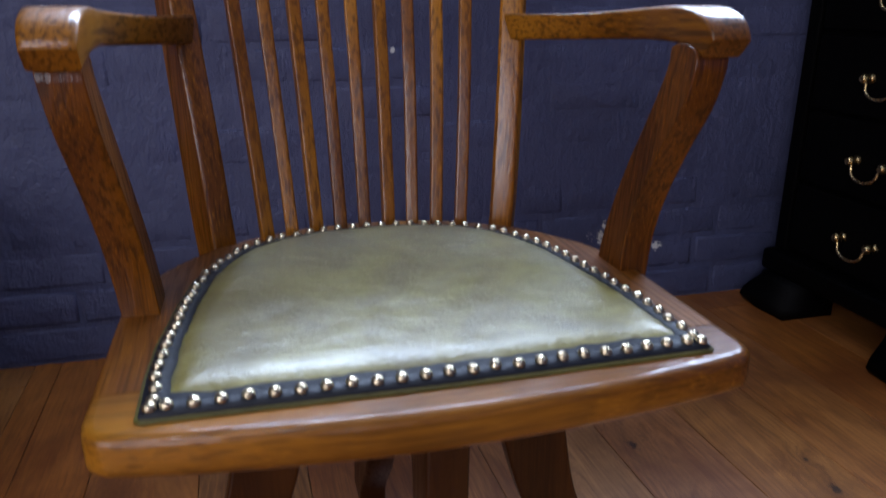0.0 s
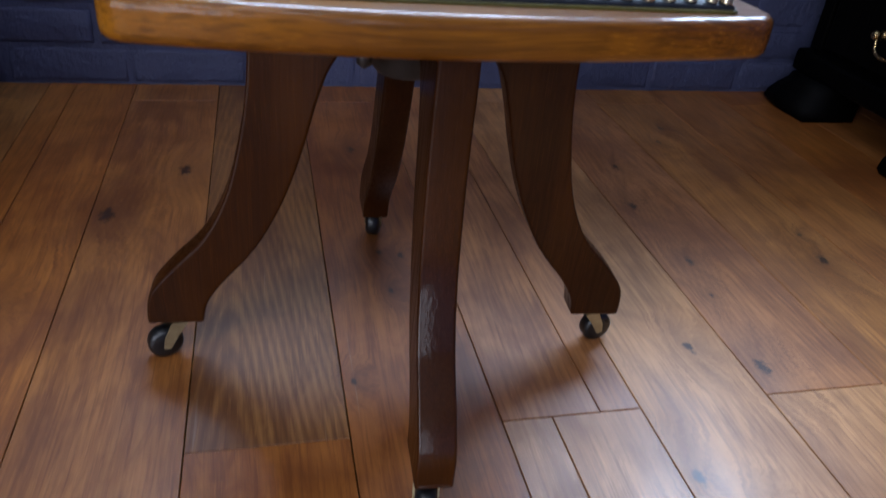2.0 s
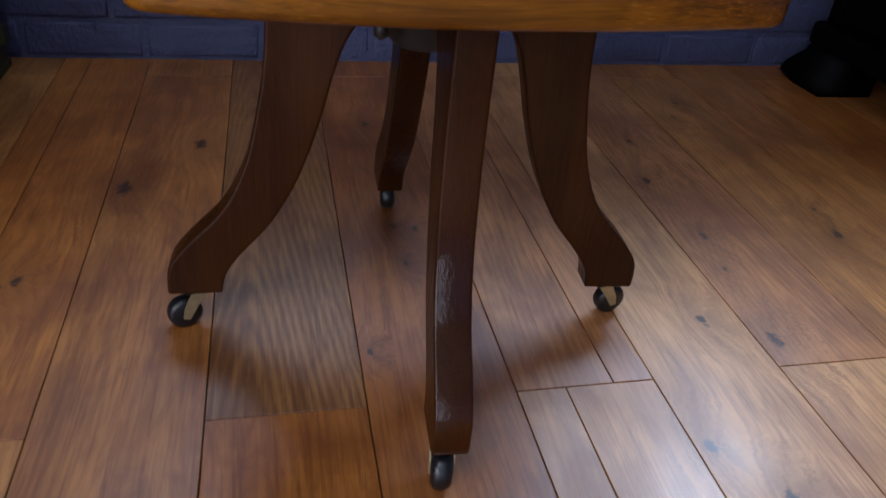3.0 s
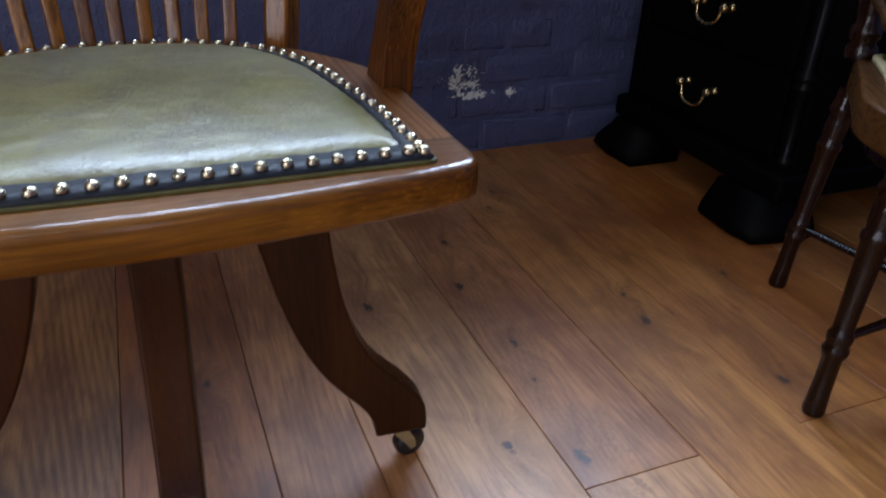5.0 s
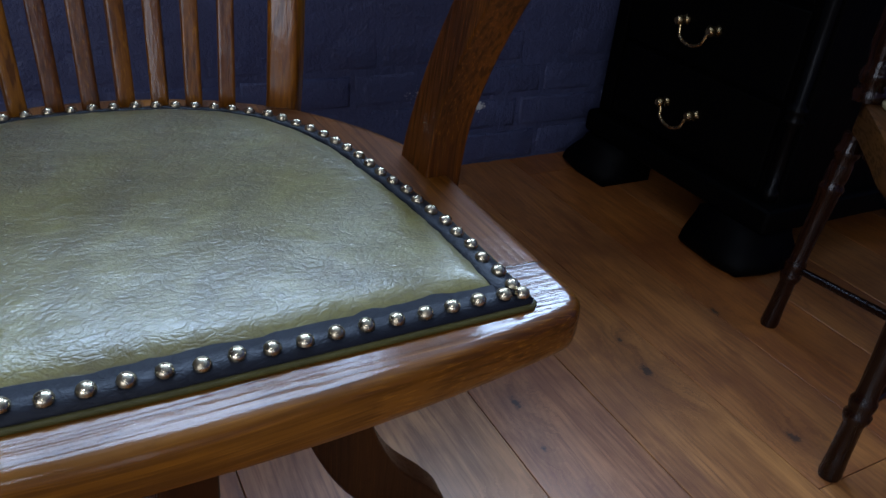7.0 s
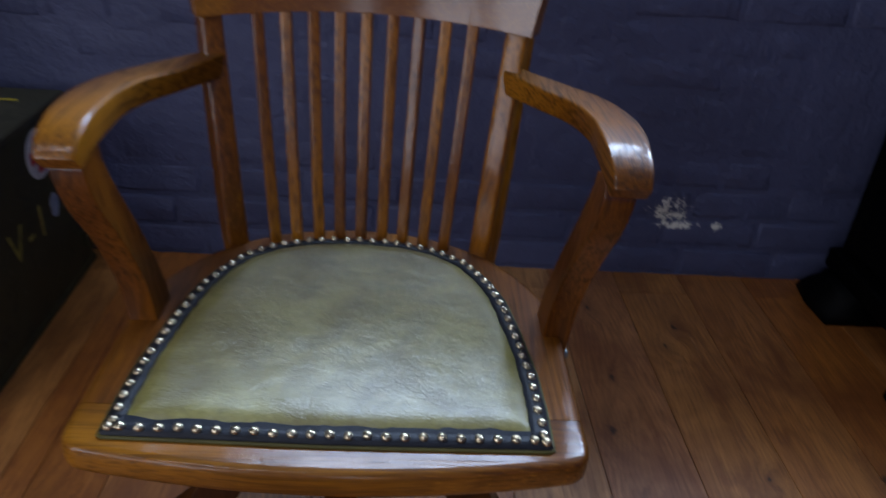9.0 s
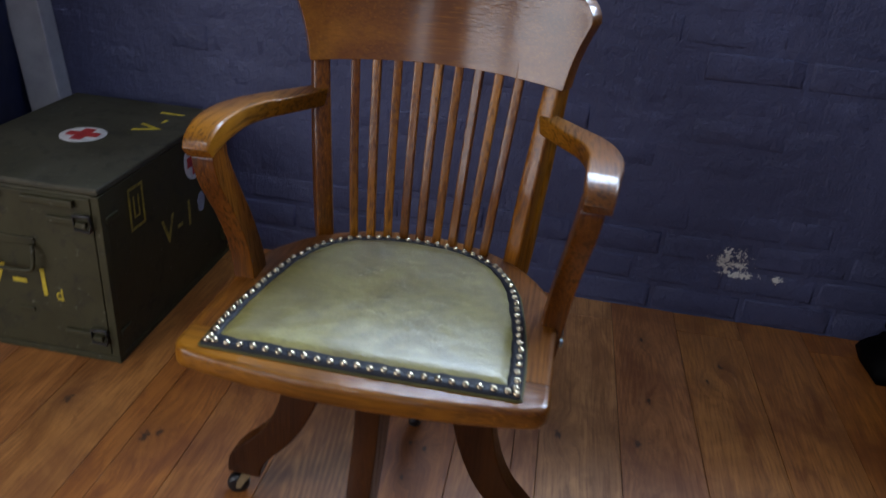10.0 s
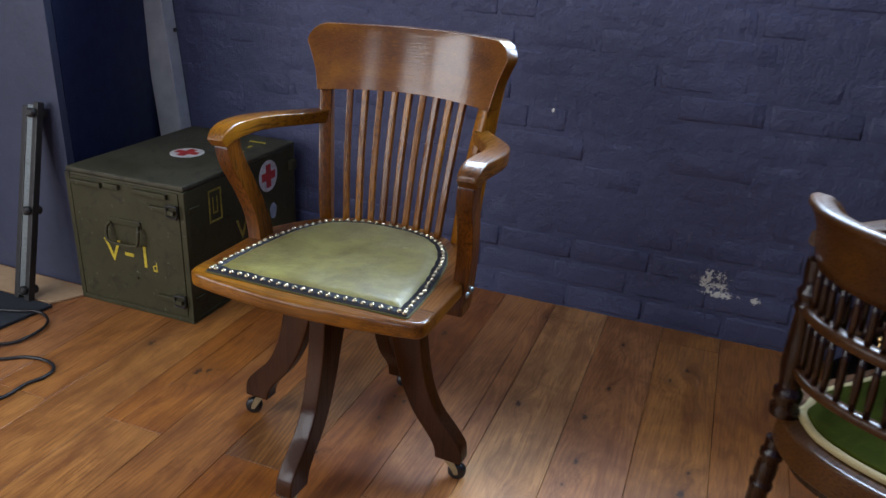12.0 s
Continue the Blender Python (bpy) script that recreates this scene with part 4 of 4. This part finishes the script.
def seat_curve(by, steps=4):
    return [(p.x, p.y) for p in curve_points([(x, y, 0) for x, y in drawn_in(SIDES + OPEN, by)], steps, True)]


def side_line(by, z, steps=6, count=len(SIDES), first=0):
    return [Vector((p.x, p.y, z)) for p in curve_points([(x, y, 0) for x, y in drawn_in(SIDES[first:count], by)], steps)]


part("seat_rail", slab(seat_curve(0.0), 0.350, 0.402, 0.009, 3), mahogany_rail, corner, "polished mahogany seat rail")
part("seat_apron", slab(seat_curve(0.022), 0.325, 0.3496, 0.006, 2), mahogany, corner)
part("seat_cushion", slab(seat_curve(0.040), 0.4022, 0.414, 0.006, 3), green_velvet, corner, "green velvet seat pad", True)
braid = [(x, y, 0.406) for x, y in seat_curve(0.034)]
part("seat_braid", sweep(braid + braid[:1], [(0.014, 0.010)] * 2, 0.7, 10), gold_piping, corner, "pale gold braid round the seat", True)
LEG = [(0, 0.0165), (0.02, 0.0185), (0.10, 0.0165), (0.25, 0.0155), (0.275, 0.0205), (0.295, 0.0215), (0.31, 0.0175), (0.335, 0.0205), (0.355, 0.0205), (0.375, 0.0165), (0.42, 0.0165), (0.60, 0.0185), (0.72, 0.0205), (0.735, 0.0235), (0.755, 0.0235), (0.77, 0.019), (0.80, 0.0215), (0.86, 0.021), (0.885, 0.018), (0.905, 0.0235), (0.93, 0.0235), (0.945, 0.019), (1.0, 0.0205)]
stretch = {}
for key, foot, head in (("a", (-0.203, 0.0325), (-0.174, 0.018)), ("b", (0.154, 0.0325), (0.160, 0.008)), ("d", (-0.225, -0.315), (-0.198, -0.322)), ("e", (0.125, -0.320), (0.122, -0.318))):
    foot, head = Vector((*foot, 0)), Vector((*head, 0.351))
    part("leg", turned_between(foot, head, [(share, 0.78 * r) for share, r in LEG], 20), mahogany, corner, "turned mahogany leg with ring mouldings", True)
    stretch[key] = foot.lerp(head, 0.33)
BAR = [(0, 0.006), (0.1, 0.0065), (0.45, 0.0085), (0.5, 0.011), (0.55, 0.0085), (0.9, 0.0065), (1, 0.006)]
for a, b in (("a", "e"), ("b", "d")):
    part("stretcher", turned_between(stretch[a], stretch[b] + Vector((0, 0, 0.004 if a == "a" else -0.004)), BAR, 12), mahogany, corner, "thin turned cross stretcher", True)
low_line = side_line(0.010, 0.488)
mid_line = side_line(0.004, 0.590)
top_line = side_line(0.0, 0.668)
part("lower_rail", sweep(low_line, [(0.022, 0.016)] * 2, 0.6, 14), mahogany_rail, corner, "curved lower rail", True)
part("middle_rail", sweep(mid_line, [(0.026, 0.020)] * 2, 0.6, 14), mahogany_rail, corner, "curved middle rail", True)
arm_line = side_line(0.0, 0.674, 6, 7)
for i, p in enumerate(arm_line):
    p.z += 0.022 * max(0.0, i / (len(arm_line) - 1) - 0.62) / 0.38
part("arm_rail", sweep(arm_line, [(0.044, 0.022), (0.042, 0.024), (0.036, 0.026)], 0.5, 16), mahogany_rail, corner, "flat mahogany arm rail", True)


def crest_board():
    """The raised crest: a bowed band that flares outwards and rolls over at its top."""
    bm = bmesh.new()
    middle = Vector((-0.035, -0.16, 0))
    line = curve_points([(x, y, 0) for x, y in [(-0.098, 0.026), (-0.128, 0.034), (-0.160, 0.030), (-0.186, 0.012), (-0.212, -0.018), (-0.230, -0.055), (-0.240, -0.095), (-0.240, -0.140), (-0.232, -0.205), (-0.216, -0.275), (-0.205, -0.335)]], 5)
    section = [(-0.006, 0.662), (0.008, 0.660), (0.012, 0.680), (0.017, 0.715), (0.026, 0.738), (0.034, 0.748), (0.034, 0.755), (0.026, 0.759), (0.010, 0.757), (-0.001, 0.750), (-0.006, 0.735), (-0.008, 0.70)]
    rings = []
    for k, p in enumerate(line):
        out = (p - middle).normalized()
        drop = 0.055 * max(0.0, 1 - k / 9.0) ** 1.5
        rings.append([bm.verts.new(p + out * o + Vector((0, 0, z - drop * max(0.0, (z - 0.662) / 0.095)))) for o, z in section])
    n = len(section)
    for a, b in zip(rings, rings[1:]):
        for k in range(n):
            bm.faces.new((a[k], a[(k + 1) % n], b[(k + 1) % n], b[k]))
    bm.faces.new(rings[0][::-1])
    bm.faces.new(rings[-1])
    return bm


part("crest_rail", crest_board(), mahogany_rail, corner, "flared mahogany crest rail", True)
UPRIGHT = [(0, 0.0215), (0.05, 0.0225), (0.09, 0.0165), (0.11, 0.0215), (0.16, 0.0215), (0.19, 0.016), (0.25, 0.0175), (0.34, 0.0195), (0.50, 0.0175), (0.68, 0.015), (0.70, 0.0185), (0.73, 0.0185), (0.75, 0.0145), (0.78, 0.0185), (0.81, 0.0185), (0.84, 0.013), (0.93, 0.0155), (1.0, 0.014)]
for x, y, tx, ty in ((-0.176, 0.018, -0.184, 0.022), (0.164, 0.008, 0.176, 0.012), (-0.205, -0.318, -0.209, -0.328)):
    part("arm_post", turned_between((x, y, 0.401), (tx, ty, 0.668), UPRIGHT, 20), mahogany, corner, "turned arm post with rings", True)
SPINDLE = [(0, 0.0042), (0.3, 0.0055), (0.5, 0.0062), (0.7, 0.0055), (1, 0.0042)]
last = len(low_line) - 1
for k in range(1, 26):
    i = min(k / 26 * last, last - 0.01)
    j = int(i)
    low, mid, top = (line[j].lerp(line[j + 1], i - j) for line in (low_line, mid_line, top_line))
    if (low.xy - Vector((-0.175, 0.02))).length < 0.02:
        continue
    part("spindle", turned_between(low, mid, SPINDLE, 8), mahogany, corner, "", True)
    part("spindle", turned_between(mid, top, SPINDLE, 8), mahogany, corner, "", True)

# ---- things by the pier ----
tagged(part("floor_mat", slab([(-2.2, 0.60), (-0.86, 0.80), (-0.838, 0.985), (-2.2, 0.99)], 0.001, 0.010, 0.002), mat_fabric), "charcoal rubber mat lying on the boards", "mat")
tagged(part("loose_board", slab([(-2.0, 1.0), (-0.86, 0.995), (-0.80, 1.115), (-2.0, 1.125)], 0.001, 0.007, 0.001), pale_board), "pale pine board lying along the wall foot", "board")
stand = thing("metal_rail_stand", look((-0.935, 0.978, 0.0105), (-0.925, 1.103, 0.548)) @ pose(0, 0, 0, 0, 180, 0), "galvanised folding metal rail leaning against the wall end", "metal rail")
part("side_channel", box(-0.030, -0.012, -0.010, 0.010, 0.0, 0.56, 0.002), iron, stand)
part("side_channel", box(0.012, 0.030, -0.010, 0.010, 0.0, 0.545, 0.002), iron, stand)
part("web_plate", box(-0.0118, 0.0118, 0.002, 0.008, 0.01, 0.55, 0.001), steel, stand)
for z in (0.03, 0.26, 0.53):
    for s in (-1, 1):
        part("clamp_knob", lathe([(0.010, -0.004), (0.013, 0.0), (0.013, 0.010), (0.007, 0.014)], 12, pose(-0.016, s * 0.012, z, -90 * s)), iron, stand, "round black clamp knob", True)
for k, pts in enumerate((
    [(-1.5, 0.62, 0.014), (-1.1, 0.66, 0.014), (-0.88, 0.71, 0.014), (-0.774, 0.775, 0.008), (-0.755, 0.826, 0.006), (-0.761, 0.886, 0.006), (-0.791, 0.923, 0.008), (-0.839, 0.931, 0.014), (-0.914, 0.898, 0.015), (-1.3, 0.78, 0.014)],
    [(-1.3, 0.30, 0.005), (-0.80, 0.50, 0.005), (-0.62, 0.56, 0.005), (-0.582, 0.606, 0.005), (-0.581, 0.666, 0.005), (-0.567, 0.71, 0.005), (-0.58, 0.748, 0.005), (-0.625, 0.764, 0.005), (-0.679, 0.755, 0.005), (-0.719, 0.726, 0.005), (-0.84, 0.64, 0.005), (-1.3, 0.45, 0.005)])):
    tagged(part("cable", tube(curve_points(pts, 8), 0.0042, 8), black_plastic, smooth=True), "black cable lying in a loop on the floor", "cable", "cables on the floor")

# ---- boards of the floor ----
SEAMS, STEP = -0.014, 0.1598
rnd = random.Random(11)
board_meshes = {}
# tone of a board, with the strength of its ring figure
OLIVE, ORANGE, RED, PALE, PINK, STRAW, BROWN = (0.26, 0.108, 0.026, 0.95), (0.34, 0.112, 0.015, 0.25), (0.29, 0.096, 0.018, 0.20), (0.44, 0.202, 0.066, 0.15), (0.37, 0.146, 0.043, 0.40), (0.38, 0.150, 0.031, 0.30), (0.34, 0.124, 0.024, 0.30)
UPPER = {-4: BROWN, -3: STRAW, -2: ORANGE, -1: BROWN, 0: OLIVE, 1: RED, 2: PINK, 3: PALE, 4: PINK, 5: STRAW, 6: BROWN, 7: ORANGE, 8: BROWN}
LOWER = {-4: STRAW, -3: ORANGE, -2: STRAW, -1: BROWN, 0: ORANGE, 1: RED, 2: PALE, 3: PALE, 4: PALE, 5: STRAW, 6: STRAW, 7: BROWN, 8: ORANGE}


def board_mesh(length, lo=-STEP / 2, hi=STEP / 2):
    key = round(length, 3), round(lo, 3), round(hi, 3)
    if key not in board_meshes:
        bm = box(lo + 0.0006, hi - 0.0006, 0, length - 0.0010, -0.012, 0.0, 0.0006, 1)
        mesh = bpy.data.meshes.new("board")
        bm.to_mesh(mesh)
        bm.free()
        mesh.materials.append(floor_lacquer)
        board_meshes[key] = mesh
    return board_meshes[key]


for col in range(-16, 17):
    x = SEAMS + (col + 0.5) * STEP
    first = 0.657 + 0.018 * x if col % 2 == 0 else 0.657 - 0.92
    ends = [-3.2, first - 1.84, first, 2.0] if col % 2 == 0 else [-3.2, first, first + 1.84, 2.0]
    for a, b in zip(ends, ends[1:]):
        if b - a > 0.05:
            split = -0.024 if col == 2 and -1.5 < a < 0.5 else 0.032 if col == 2 and a > 0.5 else -0.031 if col == -2 and a > 0.5 else STEP / 2
            for lo, hi in ((-STEP / 2, split), (split, STEP / 2)):
                if hi - lo > 0.01:
                    ob = new("board", board_mesh(b - a, lo, hi))
                    ob.parent = floor
                    ob.color = (UPPER if a > 0.5 or col % 2 and a > -0.5 else LOWER).get(col) or rnd.choice((ORANGE, BROWN, STRAW, PINK))
                    ob.matrix_world = pose(x - 0.009 * (a - 0.66), a, 0, 0, 0, 0.516)

# ---- bricks of the wall ----
rnd = random.Random(3)


def brick_mesh(length, seed):
    """A painted brick face: proud of the joints, with slumped, uneven edges."""
    r = random.Random(seed)
    bm = bmesh.new()
    high = 0.065
    loops = []
    for inset, out in ((0.0, 0.005), (0.0025, -0.0006), (0.007, -0.0022)):
        row = []
        for px, pz in ((0, 0), (0.35, 0), (0.7, 0), (1, 0), (1, 1), (0.7, 1), (0.35, 1), (0, 1)):
            x = inset + px * (length - 2 * inset) + r.uniform(-0.0022, 0.0022)
            z = inset + pz * (high - 2 * inset) + r.uniform(-0.0020, 0.0020)
            row.append(bm.verts.new((x, out + r.uniform(-0.0014, 0.0014) * (out < 0), z)))
        loops.append(row)
    for a, b in zip(loops, loops[1:]):
        for k in range(8):
            bm.faces.new((a[k], a[(k + 1) % 8], b[(k + 1) % 8], b[k]))
    bm.faces.new(loops[-1])
    bmesh.ops.recalc_face_normals(bm, faces=bm.faces)
    mesh = bpy.data.meshes.new("brick")
    bm.to_mesh(mesh)
    bm.free()
    mesh.materials.append(brick_paint)
    mesh.polygons.foreach_set("use_smooth", [True] * len(mesh.polygons))
    return mesh


stretchers = [brick_mesh(0.215, k) for k in range(8)]
headers = [brick_mesh(0.1025, 20 + k) for k in range(4)]
for course in range(15):
    z = 0.006 + course * 0.075
    head_row = course % 4 == 3
    x = -0.86 - (0.056 if course % 2 else 0.0)
    while x < 1.75:
        mesh = rnd.choice(headers if head_row else stretchers)
        step = 0.1125 if head_row else 0.225
        ob = new("brick", mesh)
        ob.parent = wall_north
        ob.matrix_local = pose(x, foot_out(z) + rnd.choice((0.0026, 0.0024, 0.0018, 0.0012, 0.0004, -0.0002, 0.0022)) + (0.0009 if z < 0.5 else 0.0), z, rnd.uniform(-0.7, 0.7) - (1.9 if z < 0.24 else 0), 0, rnd.uniform(-0.4, 0.4))
        x += step
